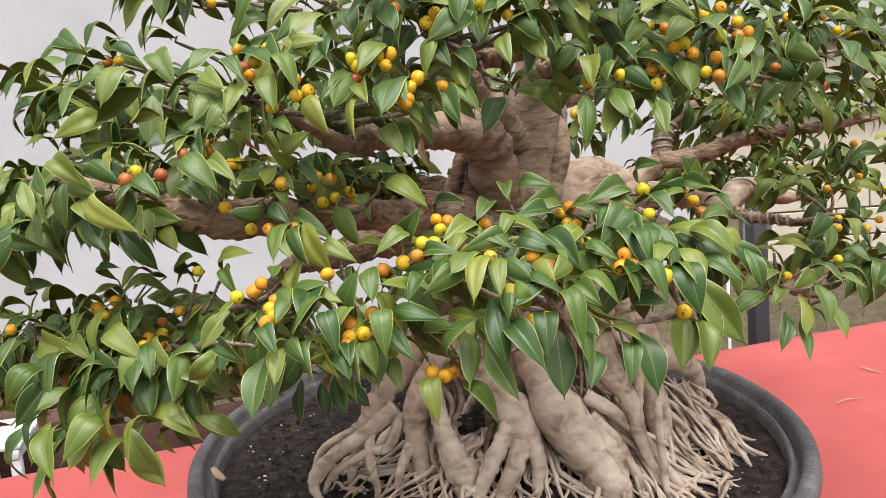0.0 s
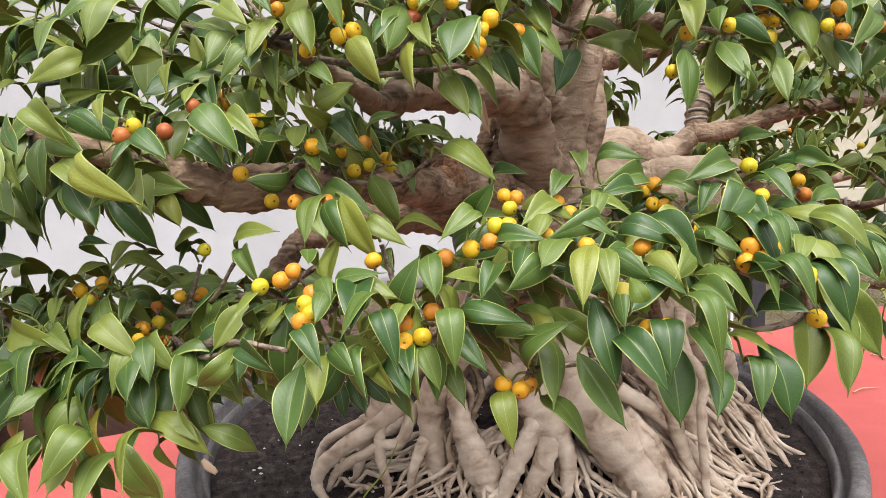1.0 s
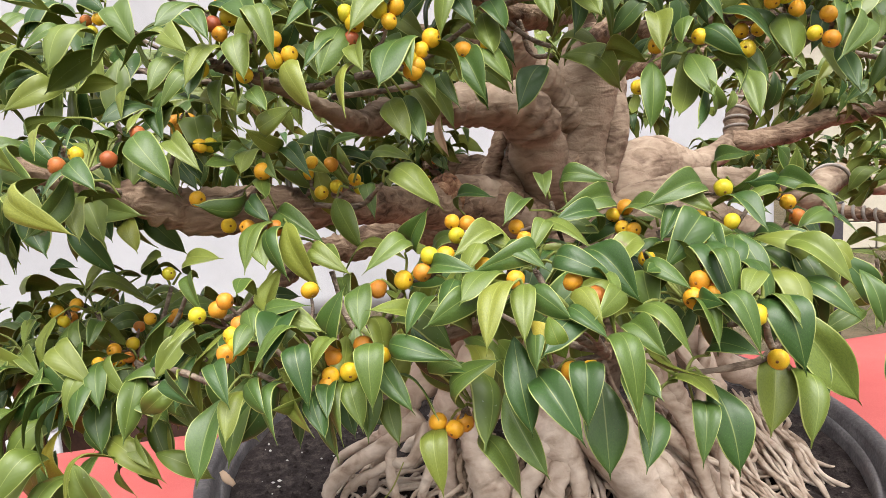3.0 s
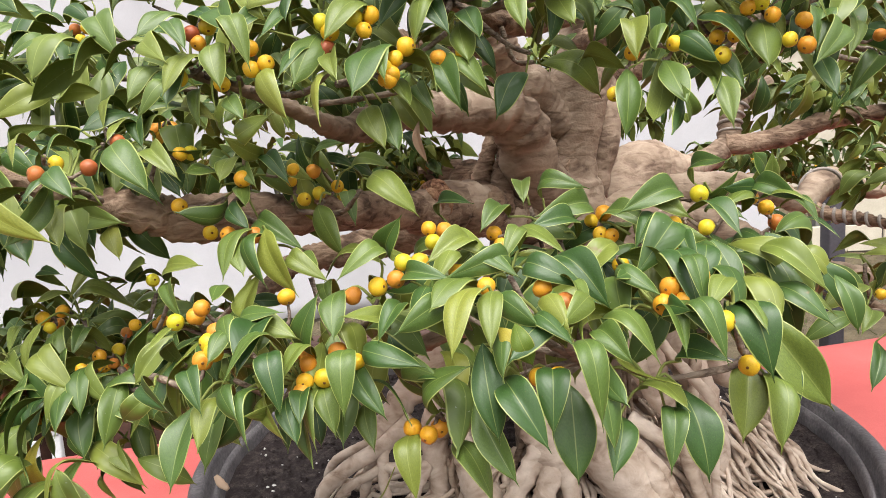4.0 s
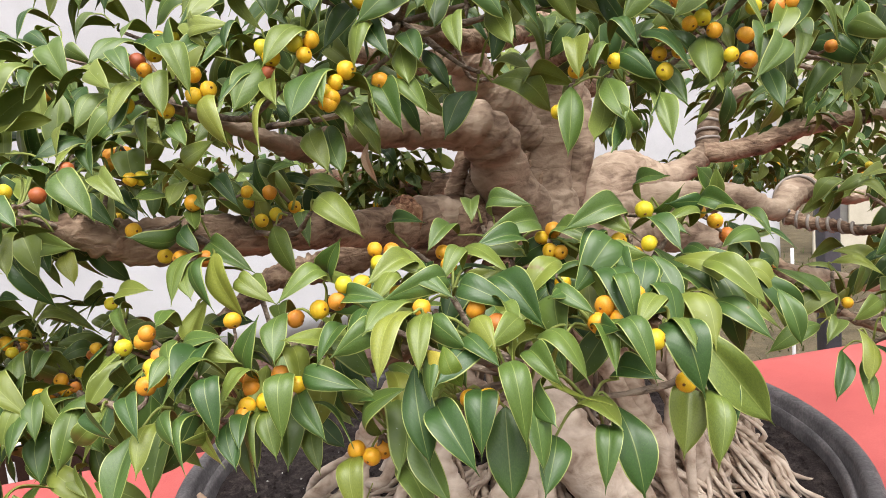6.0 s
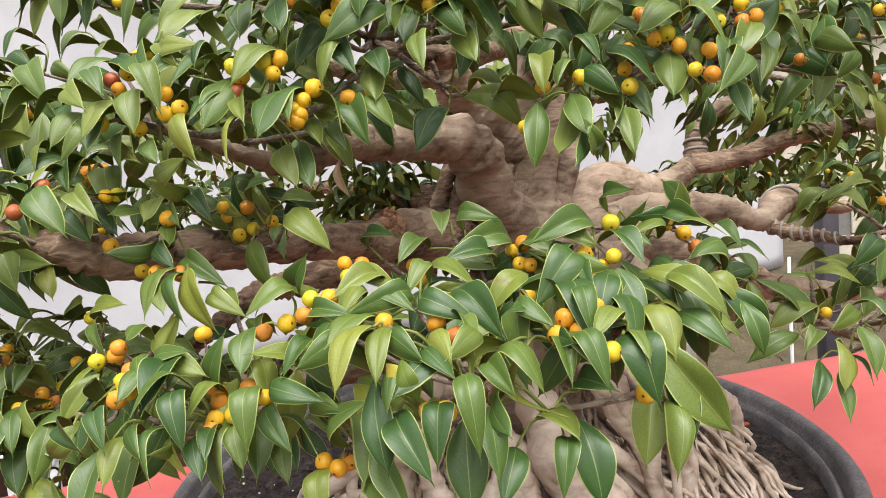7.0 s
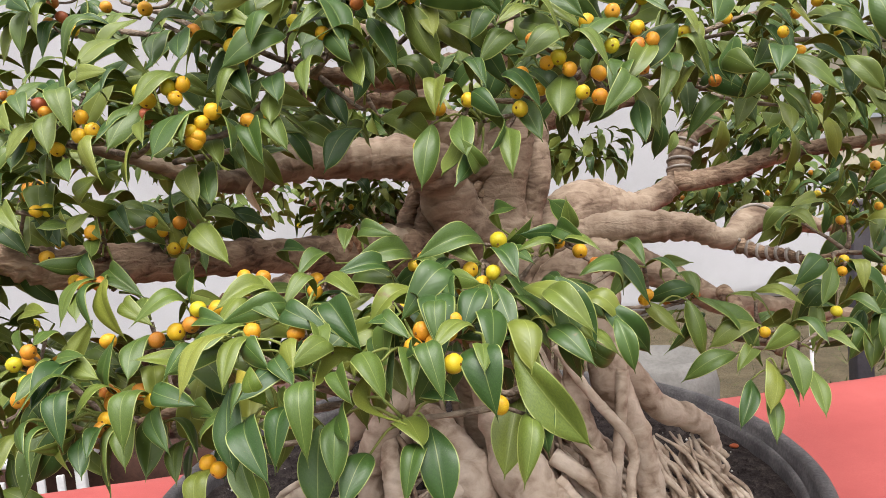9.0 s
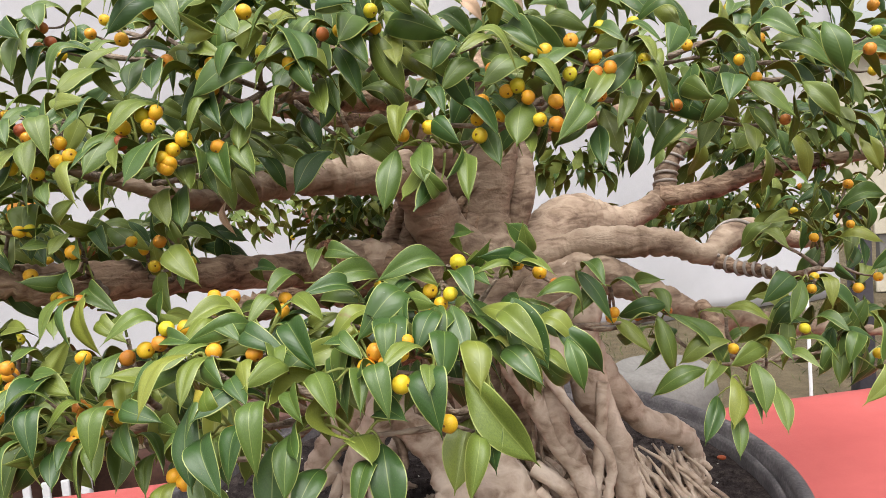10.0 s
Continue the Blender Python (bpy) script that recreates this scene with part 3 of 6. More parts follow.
limb("branch_collar", [(0.177, 1.19, 1.113, 0.0404), (0.163, 1.155, 1.155, 0.0374), (0.151, 1.13, 1.191, 0.035), (0.144, 1.11, 1.221, 0.0309), (0.130, 1.09, 1.237, 0.027), (0.106, 1.075, 1.24, 0.0235), (0.076, 1.06, 1.236, 0.020)], tree, BARK, 10, 24, 0.12, 0.012, 5.0, "smooth swollen collar where a limb leaves the trunk")
# both clinging roots take the dark branch bark to paint in the hollow's shade
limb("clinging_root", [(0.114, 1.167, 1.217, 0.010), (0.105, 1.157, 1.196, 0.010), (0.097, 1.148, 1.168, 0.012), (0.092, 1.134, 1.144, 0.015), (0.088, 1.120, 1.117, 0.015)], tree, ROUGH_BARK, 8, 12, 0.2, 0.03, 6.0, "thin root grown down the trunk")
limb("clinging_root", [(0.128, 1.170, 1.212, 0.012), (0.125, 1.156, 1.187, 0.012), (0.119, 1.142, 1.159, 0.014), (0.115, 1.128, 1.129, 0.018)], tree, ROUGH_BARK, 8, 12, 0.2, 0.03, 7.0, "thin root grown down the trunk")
limb("side_stem", [(0.238, 1.277, 1.303, 0.018), (0.247, 1.266, 1.263, 0.020), (0.248, 1.252, 1.216, 0.021), (0.242, 1.246, 1.171, 0.020), (0.230, 1.239, 1.126, 0.018)], tree, BARK, 8, 14, 0.12, 0.01, 8.0, "shaded stem fused to the back of the trunk")
BR = {}


def branch(key, points, material=None, label="", lump=0.2, crease=0.05, sides=12):
    BR[key] = limb("branch", points, tree, material or ROUGH_BARK, 16, sides + 4, lump, crease, len(BR) * 3.7, label)
    return BR[key]


branch("upper_left", [(0.122, 1.095, 1.232, 0.0245), (0.087, 1.07, 1.241, 0.0229), (0.047, 1.03, 1.24, 0.0197), (0.022, 0.98, 1.24, 0.0176), (0.008, 0.93, 1.227, 0.0144), (-0.001, 0.88, 1.224, 0.0103), (-0.003, 0.82, 1.231, 0.0074), (-0.02, 0.77, 1.246, 0.005), (-0.05, 0.72, 1.262, 0.003)], BARK, "creased brown branch")
branch("mid_left", [(0.15, 1.17, 1.1, 0.0306), (0.1, 1.1, 1.125, 0.027), (0.044, 1.021, 1.137, 0.0225), (0.008, 0.885, 1.152, 0.0189), (-0.047, 0.806, 1.16, 0.0171), (-0.098, 0.768, 1.164, 0.0171), (-0.141, 0.732, 1.182, 0.0108), (-0.2, 0.7, 1.21, 0.0054)], None, "creased brown branch with a cut stub")
branch("low_left", [(0.08, 1.16, 1.09, 0.029), (-0.003, 1.14, 1.1, 0.0253), (-0.069, 1.09, 1.087, 0.019), (-0.112, 1.05, 1.083, 0.0132), (-0.118, 0.98, 1.071, 0.0099), (-0.125, 0.9, 1.056, 0.0075), (-0.14, 0.84, 1.05, 0.0055), (-0.18, 0.78, 1.05, 0.004), (-0.215, 0.74, 1.04, 0.0028)])
branch("front", [(0.17, 1.14, 1.05, 0.03), (0.19, 1.03, 1.065, 0.022), (0.205, 0.90, 1.08, 0.014), (0.20, 0.80, 1.085, 0.009), (0.195, 0.72, 1.085, 0.005), (0.19, 0.66, 1.08, 0.0025)])
branch("front_left", [(0.19, 0.86, 1.08, 0.009), (0.13, 0.77, 1.08, 0.007), (0.08, 0.71, 1.075, 0.005), (0.03, 0.67, 1.065, 0.003)])
branch("front_right", [(0.2, 0.84, 1.085, 0.009), (0.25, 0.77, 1.092, 0.006), (0.28, 0.72, 1.09, 0.004), (0.295, 0.69, 1.082, 0.002)])
branch("upper_right", [(0.215, 1.21, 1.32, 0.016), (0.245, 1.1, 1.308, 0.012), (0.28, 0.99, 1.294, 0.009), (0.315, 0.9, 1.286, 0.006), (0.335, 0.84, 1.283, 0.003)])
branch("top_front", [(0.22, 1.21, 1.37, 0.02), (0.19, 1.08, 1.335, 0.015), (0.16, 0.94, 1.308, 0.011), (0.13, 0.85, 1.302, 0.007), (0.11, 0.79, 1.305, 0.003)])
branch("top_left", [(0.19, 1.21, 1.22, 0.030), (0.165, 1.19, 1.25, 0.0285), (0.137, 1.15, 1.286, 0.0256), (0.118, 1.12, 1.317, 0.0228), (0.105, 1.1, 1.346, 0.0198), (0.089, 1.08, 1.368, 0.0143), (0.077, 1.05, 1.387, 0.0088)], BARK, "thick brown limb rising from the trunk")
branch("top_side", [(0.119, 1.12, 1.314, 0.0148), (0.066, 1.08, 1.312, 0.0129), (0.03, 1.04, 1.317, 0.0099), (-0.001, 1.0, 1.324, 0.0066), (-0.031, 0.95, 1.326, 0.0034)])
branch("right", [(0.22, 1.21, 1.08, 0.026), (0.276, 1.21, 1.112, 0.0235), (0.314, 1.21, 1.123, 0.0232), (0.351, 1.2, 1.13, 0.0214), (0.393, 1.2, 1.129, 0.0199), (0.44, 1.2, 1.124, 0.0163), (0.481, 1.21, 1.106, 0.0135), (0.523, 1.27, 1.124, 0.0184), (0.568, 1.33, 1.119, 0.017), (0.624, 1.36, 1.101, 0.0106), (0.688, 1.38, 1.107, 0.0054)], BARK, "pale tan branch with training wire", 0.12, 0.02)
branch("right_wired", [(0.482, 1.22, 1.104, 0.0106), (0.512, 1.2, 1.09, 0.0082), (0.537, 1.18, 1.087, 0.0074), (0.562, 1.15, 1.082, 0.005), (0.59, 1.12, 1.095, 0.0028)])
branch("low_right", [(0.22, 1.18, 1.0, 0.036), (0.268, 1.18, 1.057, 0.0323), (0.313, 1.19, 1.09, 0.0294), (0.349, 1.19, 1.092, 0.0249), (0.389, 1.19, 1.075, 0.0206), (0.429, 1.19, 1.055, 0.017), (0.471, 1.22, 1.026, 0.0161), (0.543, 1.3, 1.0, 0.0167), (0.641, 1.36, 0.976, 0.0108), (0.732, 1.4, 0.96, 0.0066)], BARK, "", 0.12, 0.02)
branch("low_right_twig", [(0.47, 1.18, 1.045, 0.010), (0.485, 1.08, 1.02, 0.007), (0.49, 1.0, 1.02, 0.005), (0.495, 0.93, 1.025, 0.003)])
branch("back_limb", [(0.20, 1.27, 0.98, 0.042), (0.226, 1.29, 1.06, 0.042), (0.262, 1.32, 1.118, 0.044), (0.303, 1.35, 1.151, 0.0427), (0.347, 1.38, 1.144, 0.0315), (0.389, 1.41, 1.145, 0.0215), (0.429, 1.43, 1.164, 0.0173), (0.448, 1.44, 1.185, 0.0156), (0.454, 1.45, 1.216, 0.0158), (0.473, 1.46, 1.247, 0.0141), (0.517, 1.47, 1.267, 0.0104)], BARK, "thick grey limb that bends behind the trunk", 0.1, 0.015)
branch("back_arm", [(0.44, 1.43, 1.178, 0.0146), (0.475, 1.43, 1.175, 0.0155), (0.525, 1.43, 1.184, 0.0156), (0.582, 1.43, 1.202, 0.0139), (0.66, 1.43, 1.21, 0.0112), (0.746, 1.42, 1.214, 0.0066), (0.85, 1.42, 1.23, 0.004)], None, "reddish brown limb", 0.12, 0.02)
branch("back_left", [(0.14, 1.28, 1.12, 0.04), (0.03, 1.42, 1.15, 0.028), (-0.1, 1.55, 1.17, 0.018), (-0.24, 1.62, 1.19, 0.008)])
branch("back_upper", [(0.21, 1.28, 1.28, 0.03), (0.3, 1.42, 1.30, 0.02), (0.45, 1.5, 1.32, 0.012), (0.6, 1.48, 1.33, 0.006)])


# ---- training wire, stub and small litter ----
def wire(name, points, offset, turns, thick, parent, label):
    """Wire wound round a limb."""
    line = spline(points, 40)
    n = len(line)
    out = []
    for i, q in enumerate(line):
        d = Vector(line[min(i + 1, n - 1)][:3]) - Vector(line[max(i - 1, 0)][:3])
        d.normalize()
        side = d.cross(Vector((0, 0, 1))).normalized()
        w = 2 * math.pi * turns * i / n
        v = side * math.cos(w) + d.cross(side) * math.sin(w)
        out.append((*(Vector(q[:3]) + v * (q[3] + offset)), thick))
    v, f = tube_data(out, 1, 6, 0.0)
    return mesh_object(name, v, f, WIRE, parent, True, label)


wire("wire", [(0.482, 1.22, 1.104, 0.0106), (0.512, 1.2, 1.09, 0.0082), (0.537, 1.18, 1.087, 0.0074), (0.562, 1.15, 1.082, 0.005)], 0.0002, 8, 0.0021, BR["right_wired"], "grey training wire wound round the branch")
wire("wire", [(0.448, 1.44, 1.185, 0.0156), (0.454, 1.45, 1.216, 0.0158), (0.473, 1.46, 1.247, 0.0141)], 0.001, 5, 0.0024, BR["back_limb"], "grey training wire wound round the limb")
wire("wire", [(0.481, 1.21, 1.106, 0.0135), (0.523, 1.27, 1.124, 0.0184), (0.568, 1.33, 1.119, 0.017)], 0.0005, 1.6, 0.0024, BR["right"], "grey training wire looped round the branch")
limb("wire", [(0.11, 0.93, 1.33, 0.0035), (0.135, 0.93, 1.30, 0.0035), (0.165, 0.94, 1.305, 0.0035), (0.185, 0.95, 1.33, 0.0035), (0.19, 0.96, 1.36, 0.0035)], BR["top_front"], WIRE, 6, 7, 0.0, 0.0, 0, "bent grey training wire")
stub = limb("stub", [(0.125, 1.13, 1.105, 0.028), (0.107, 1.11, 1.121, 0.0272), (0.081, 1.08, 1.137, 0.025), (0.063, 1.045, 1.144, 0.0205), (0.053, 1.03, 1.144, 0.0165)], BR["mid_left"], BARK, 8, 20, 0.18, 0.02, 9.0, "old callused pruning stub")
limb("cut_wood", [(0.060, 1.034, 1.144, 0.0143), (0.051, 1.0185, 1.146, 0.0145), (0.0495, 1.0165, 1.146, 0.008)], stub, CUT_BARK, 8, 20, 0.6, 0.1, 4.0, "rough reddish brown weathered cut wood")
ar = random.Random(14)
for k in range(11):
    x, r0 = 0.10 + 0.1 * ar.random(), ar.uniform(0.0028, 0.0065)
    y = 1.19 - 0.03 * ar.random()
    limb("root", [(x + 0.03, y + 0.03, 1.21, r0), (x + 0.01 * ar.gauss(0, 1), y, 1.165 + 0.02 * ar.random(), r0), (x + 0.009 * ar.gauss(0, 1), y - 0.01, 1.11, r0 * 1.1), (x - 0.01 + 0.012 * ar.gauss(0, 1), y - 0.02, 1.05, r0), (x - 0.02 + 0.016 * ar.gauss(0, 1), y - 0.04, 0.97, r0)], tree, ROUGH_BARK, 5, 8, 0.25, 0.04, k * 1.3, "thin brown aerial root")
for k in range(9):
    # curled loops where the flank root ends
    c = Vector((0.452 + ar.gauss(0, 0.010), 1.295 + ar.gauss(0, 0.015), 0.797 + ar.gauss(0, 0.012)))
    size, tilt, a0 = ar.uniform(0.008, 0.018), ar.uniform(0, 3.14), ar.uniform(0, 6.28)
    pts = []
    for i in range(8):
        a = a0 + i * 0.72
        u, w = math.cos(a) * size * (1 + 0.08 * i + ar.gauss(0, 0.12)), math.sin(a) * size * ar.uniform(0.75, 1.15)
        pts.append((c.x + u * math.cos(tilt * 0.4), c.y + u * math.sin(tilt * 0.4) + 0.3 * w, max(c.z + w, soil_height(c.x, c.y) + 0.004), 0.0046 - 0.0002 * i))
    limb("root", pts, tree, ROOT_BARK, 5, 8, 0.2, 0.04, k * 2.0, "looped pale root")


def straw(points, material, label):
    v, f = tube_data(points, 5, 5, 0.1)
    return tagged(mesh_object("straw", v, f, material), label, "straw")


straw([(-0.075, 1.02, 0.745, 0.0012), (-0.06, 1.035, 0.775, 0.0012), (-0.035, 1.05, 0.80, 0.001), (-0.02, 1.06, 0.83, 0.0008)], LEAF_OLD, "thin yellow straw stuck in the soil")
straw([(0.88, 1.75, 0.606, 0.0016), (0.91, 1.77, 0.607, 0.0016), (0.95, 1.775, 0.606, 0.001)], LEAF_DRY, "pale dry straw on the red cloth")
straw([(1.05, 2.0, 0.606, 0.002), (1.06, 1.97, 0.608, 0.002), (1.075, 1.945, 0.606, 0.0012)], LEAF_DRY, "pale dry straw on the red cloth")
chip = mesh_object("leaf_litter", *tube_data([(-0.298, 1.155, 0.772, 0.003), (-0.29, 1.152, 0.764, 0.006), (-0.278, 1.148, 0.755, 0.003)], 4, 8, 0.3, flat=0.3), LEAF_DRY)
tagged(chip, "small curled dry brown leaf on the pot rim", "leaf litter")
OVERRIPE = mottled("overripe_fig_skin", [(0.3, (0.30, 0.05, 0.02)), (0.7, (0.50, 0.13, 0.04))], 200, 0.6)
overripe_mesh = FIG_MESH.copy()
overripe_mesh.materials[0] = OVERRIPE
fallen = new("fallen_fig", overripe_mesh)
fallen.matrix_world = Matrix.Translation((0.515, 1.485, soil_height(0.515, 1.485) + 0.003)) @ Matrix.Diagonal((0.015, 0.011, 0.008, 1))
tagged(fallen, "small overripe orange fig lying on the soil", "fig")

# ---- leaves and figs that can be told apart, shoot by shoot (stalk end, point, width to length) ----
def shoot(key, rows):
    for bx, by, bz, tx, ty, tz, w in rows:
        leaf(BR[key], (bx, by, bz), (tx, ty, tz), w)
        SPRIGS.append((key, Vector((bx, by, bz)), Vector((tx, ty, tz))))


def fruit(key, rows):
    for x, y, z in rows:
        fig(BR[key], (x, y, z))
        FRUIT.append((key, Vector((x, y, z))))


SPRIGS, FRUIT = [], []
shoot("upper_left", [
    (-0.317, 0.908, 1.314, -0.339, 0.900, 1.261, 0.38),
    (-0.318, 0.901, 1.323, -0.371, 0.895, 1.306, 0.38),
    (-0.303, 0.901, 1.286, -0.290, 0.865, 1.257, 0.38),
    (-0.295, 0.923, 1.289, -0.269, 0.892, 1.267, 0.52),
    (-0.315, 0.921, 1.298, -0.289, 0.889, 1.271, 0.38),
    (-0.228, 0.879, 1.302, -0.201, 0.847, 1.279, 0.38),
    (-0.301, 0.902, 1.313, -0.273, 0.871, 1.297, 0.38),
    (-0.268, 0.915, 1.324, -0.289, 0.878, 1.314, 0.38),
    (-0.261, 0.919, 1.326, -0.260, 0.883, 1.299, 0.38),
    (-0.267, 0.903, 1.340, -0.331, 0.897, 1.329, 0.38),
    (-0.262, 0.970, 1.341, -0.223, 0.941, 1.324, 0.38),
    (-0.294, 0.919, 1.342, -0.255, 0.892, 1.337, 0.38),
    (-0.249, 0.914, 1.343, -0.223, 0.887, 1.353, 0.38),
])
shoot("upper_left", [
    (-0.288, 0.921, 1.350, -0.285, 0.887, 1.339, 0.38),
    (-0.240, 0.918, 1.350, -0.231, 0.884, 1.332, 0.38),
    (-0.254, 0.940, 1.364, -0.276, 0.904, 1.346, 0.38),
    (-0.182, 0.919, 1.354, -0.202, 0.884, 1.343, 0.38),
    (-0.214, 0.938, 1.372, -0.214, 0.902, 1.341, 0.38),
    (-0.069, 0.722, 1.261, -0.080, 0.685, 1.243, 0.38),
    (-0.072, 0.738, 1.278, -0.118, 0.722, 1.264, 0.38),
    (-0.061, 0.713, 1.289, -0.035, 0.682, 1.271, 0.38),
    (-0.050, 0.728, 1.293, -0.019, 0.699, 1.287, 0.38),
    (-0.081, 0.783, 1.308, -0.104, 0.744, 1.292, 0.38),
    (-0.013, 0.704, 1.238, 0.001, 0.672, 1.227, 0.38),
    (-0.045, 0.734, 1.249, -0.040, 0.698, 1.224, 0.38),
    (0.011, 0.699, 1.253, 0.031, 0.665, 1.224, 0.38),
])
shoot("upper_left", [
    (0.042, 0.705, 1.262, 0.025, 0.668, 1.250, 0.38),
    (-0.038, 0.715, 1.269, -0.052, 0.677, 1.245, 0.38),
    (-0.021, 0.706, 1.272, -0.011, 0.671, 1.245, 0.38),
    (0.042, 0.709, 1.277, 0.014, 0.671, 1.273, 0.38),
    (-0.016, 0.702, 1.278, 0.009, 0.670, 1.255, 0.38),
    (0.042, 0.708, 1.279, 0.033, 0.669, 1.244, 0.38),
    (0.007, 0.713, 1.284, -0.008, 0.677, 1.277, 0.38),
    (0.029, 0.708, 1.291, 0.031, 0.674, 1.281, 0.38),
    (0.006, 0.715, 1.296, 0.034, 0.687, 1.297, 0.38),
    (0.037, 0.720, 1.298, 0.045, 0.691, 1.319, 0.38),
    (-0.005, 0.717, 1.301, 0.016, 0.685, 1.284, 0.38),
    (-0.041, 0.728, 1.305, -0.045, 0.694, 1.298, 0.38),
    (0.067, 0.724, 1.229, 0.081, 0.690, 1.204, 0.38),
])
shoot("upper_left", [
    (0.072, 0.729, 1.235, 0.088, 0.694, 1.203, 0.38),
    (0.103, 0.743, 1.237, 0.110, 0.710, 1.223, 0.38),
    (0.080, 0.728, 1.241, 0.097, 0.696, 1.229, 0.38),
    (0.078, 0.701, 1.252, 0.088, 0.668, 1.242, 0.38),
    (0.103, 0.732, 1.255, 0.127, 0.699, 1.225, 0.38),
    (0.048, 0.701, 1.255, 0.049, 0.664, 1.221, 0.33),
    (0.119, 0.735, 1.257, 0.143, 0.703, 1.234, 0.38),
    (0.086, 0.709, 1.259, 0.116, 0.678, 1.237, 0.38),
    (0.060, 0.704, 1.262, 0.060, 0.669, 1.245, 0.38),
    (0.089, 0.702, 1.264, 0.069, 0.662, 1.236, 0.47),
    (0.124, 0.738, 1.283, 0.132, 0.703, 1.253, 0.38),
    (0.128, 0.735, 1.287, 0.140, 0.701, 1.266, 0.38),
    (0.072, 0.711, 1.290, 0.052, 0.672, 1.268, 0.38),
])
shoot("mid_left", [
    (-0.327, 0.938, 1.247, -0.285, 0.910, 1.257, 0.38),
    (-0.276, 0.793, 1.146, -0.272, 0.758, 1.125, 0.38),
    (-0.258, 0.790, 1.167, -0.249, 0.764, 1.122, 0.38),
    (-0.265, 0.774, 1.174, -0.266, 0.738, 1.142, 0.38),
    (-0.277, 0.769, 1.185, -0.281, 0.736, 1.174, 0.38),
    (-0.286, 0.784, 1.221, -0.286, 0.750, 1.208, 0.38),
    (-0.285, 0.847, 1.239, -0.301, 0.814, 1.245, 0.38),
    (-0.261, 0.918, 1.260, -0.322, 0.906, 1.246, 0.38),
    (-0.170, 0.767, 1.153, -0.155, 0.733, 1.128, 0.38),
    (-0.139, 0.750, 1.161, -0.119, 0.718, 1.141, 0.38),
    (-0.182, 0.719, 1.172, -0.174, 0.684, 1.150, 0.38),
    (-0.207, 0.731, 1.183, -0.221, 0.697, 1.173, 0.38),
    (-0.140, 0.666, 1.196, -0.105, 0.637, 1.163, 0.38),
])
shoot("mid_left", [
    (-0.144, 0.736, 1.209, -0.120, 0.709, 1.219, 0.38),
    (-0.194, 0.737, 1.215, -0.232, 0.712, 1.198, 0.38),
    (-0.139, 0.709, 1.220, -0.147, 0.675, 1.220, 0.38),
    (-0.174, 0.742, 1.237, -0.180, 0.707, 1.225, 0.38),
    (-0.051, 0.749, 1.179, -0.072, 0.712, 1.173, 0.38),
    (-0.128, 0.689, 1.180, -0.117, 0.655, 1.157, 0.38),
    (-0.115, 0.701, 1.181, -0.115, 0.665, 1.158, 0.38),
    (-0.118, 0.665, 1.192, -0.121, 0.631, 1.186, 0.38),
    (-0.125, 0.667, 1.200, -0.140, 0.637, 1.162, 0.38),
    (-0.114, 0.665, 1.201, -0.088, 0.634, 1.188, 0.38),
    (-0.077, 0.709, 1.212, -0.046, 0.678, 1.194, 0.38),
    (-0.046, 0.740, 1.212, -0.044, 0.706, 1.204, 0.38),
    (-0.128, 0.668, 1.215, -0.124, 0.635, 1.208, 0.38),
])
shoot("mid_left", [
    (-0.087, 0.685, 1.216, -0.053, 0.654, 1.188, 0.38),
    (-0.131, 0.709, 1.218, -0.132, 0.675, 1.212, 0.38),
    (-0.080, 0.740, 1.222, -0.038, 0.713, 1.213, 0.38),
    (-0.089, 0.716, 1.228, -0.095, 0.682, 1.221, 0.38),
    (-0.072, 0.740, 1.232, -0.033, 0.713, 1.230, 0.38),
    (-0.084, 0.740, 1.235, -0.087, 0.705, 1.220, 0.38),
    (-0.110, 0.755, 1.235, -0.136, 0.717, 1.230, 0.38),
    (-0.086, 0.733, 1.236, -0.080, 0.698, 1.214, 0.38),
    (-0.121, 0.757, 1.242, -0.121, 0.722, 1.229, 0.38),
    (0.016, 0.721, 1.135, 0.032, 0.690, 1.129, 0.38),
    (-0.019, 0.709, 1.154, -0.011, 0.675, 1.134, 0.38),
    (-0.010, 0.709, 1.155, 0.004, 0.674, 1.126, 0.38),
    (-0.017, 0.715, 1.158, -0.026, 0.677, 1.131, 0.38),
])
shoot("mid_left", [
    (-0.005, 0.702, 1.160, 0.020, 0.683, 1.118, 0.38),
    (-0.025, 0.742, 1.161, 0.017, 0.714, 1.142, 0.38),
    (0.030, 0.794, 1.166, 0.039, 0.761, 1.151, 0.38),
    (0.004, 0.787, 1.167, 0.029, 0.758, 1.130, 0.38),
    (-0.034, 0.740, 1.173, -0.017, 0.707, 1.158, 0.38),
    (-0.031, 0.741, 1.185, -0.020, 0.709, 1.174, 0.38),
    (-0.017, 0.801, 1.186, 0.008, 0.772, 1.185, 0.38),
    (-0.045, 0.735, 1.188, -0.057, 0.702, 1.199, 0.38),
    (-0.020, 0.749, 1.193, 0.009, 0.719, 1.185, 0.38),
    (0.032, 0.788, 1.194, 0.070, 0.761, 1.192, 0.38),
    (0.003, 0.799, 1.195, 0.032, 0.774, 1.212, 0.38),
    (-0.022, 0.745, 1.199, -0.012, 0.712, 1.185, 0.38),
    (-0.032, 0.741, 1.203, -0.035, 0.706, 1.191, 0.38),
])
shoot("mid_left", [
    (-0.017, 0.741, 1.208, -0.031, 0.708, 1.221, 0.38),
    (-0.017, 0.714, 1.220, 0.013, 0.687, 1.231, 0.38),
    (0.061, 0.724, 1.186, 0.098, 0.694, 1.163, 0.38),
])
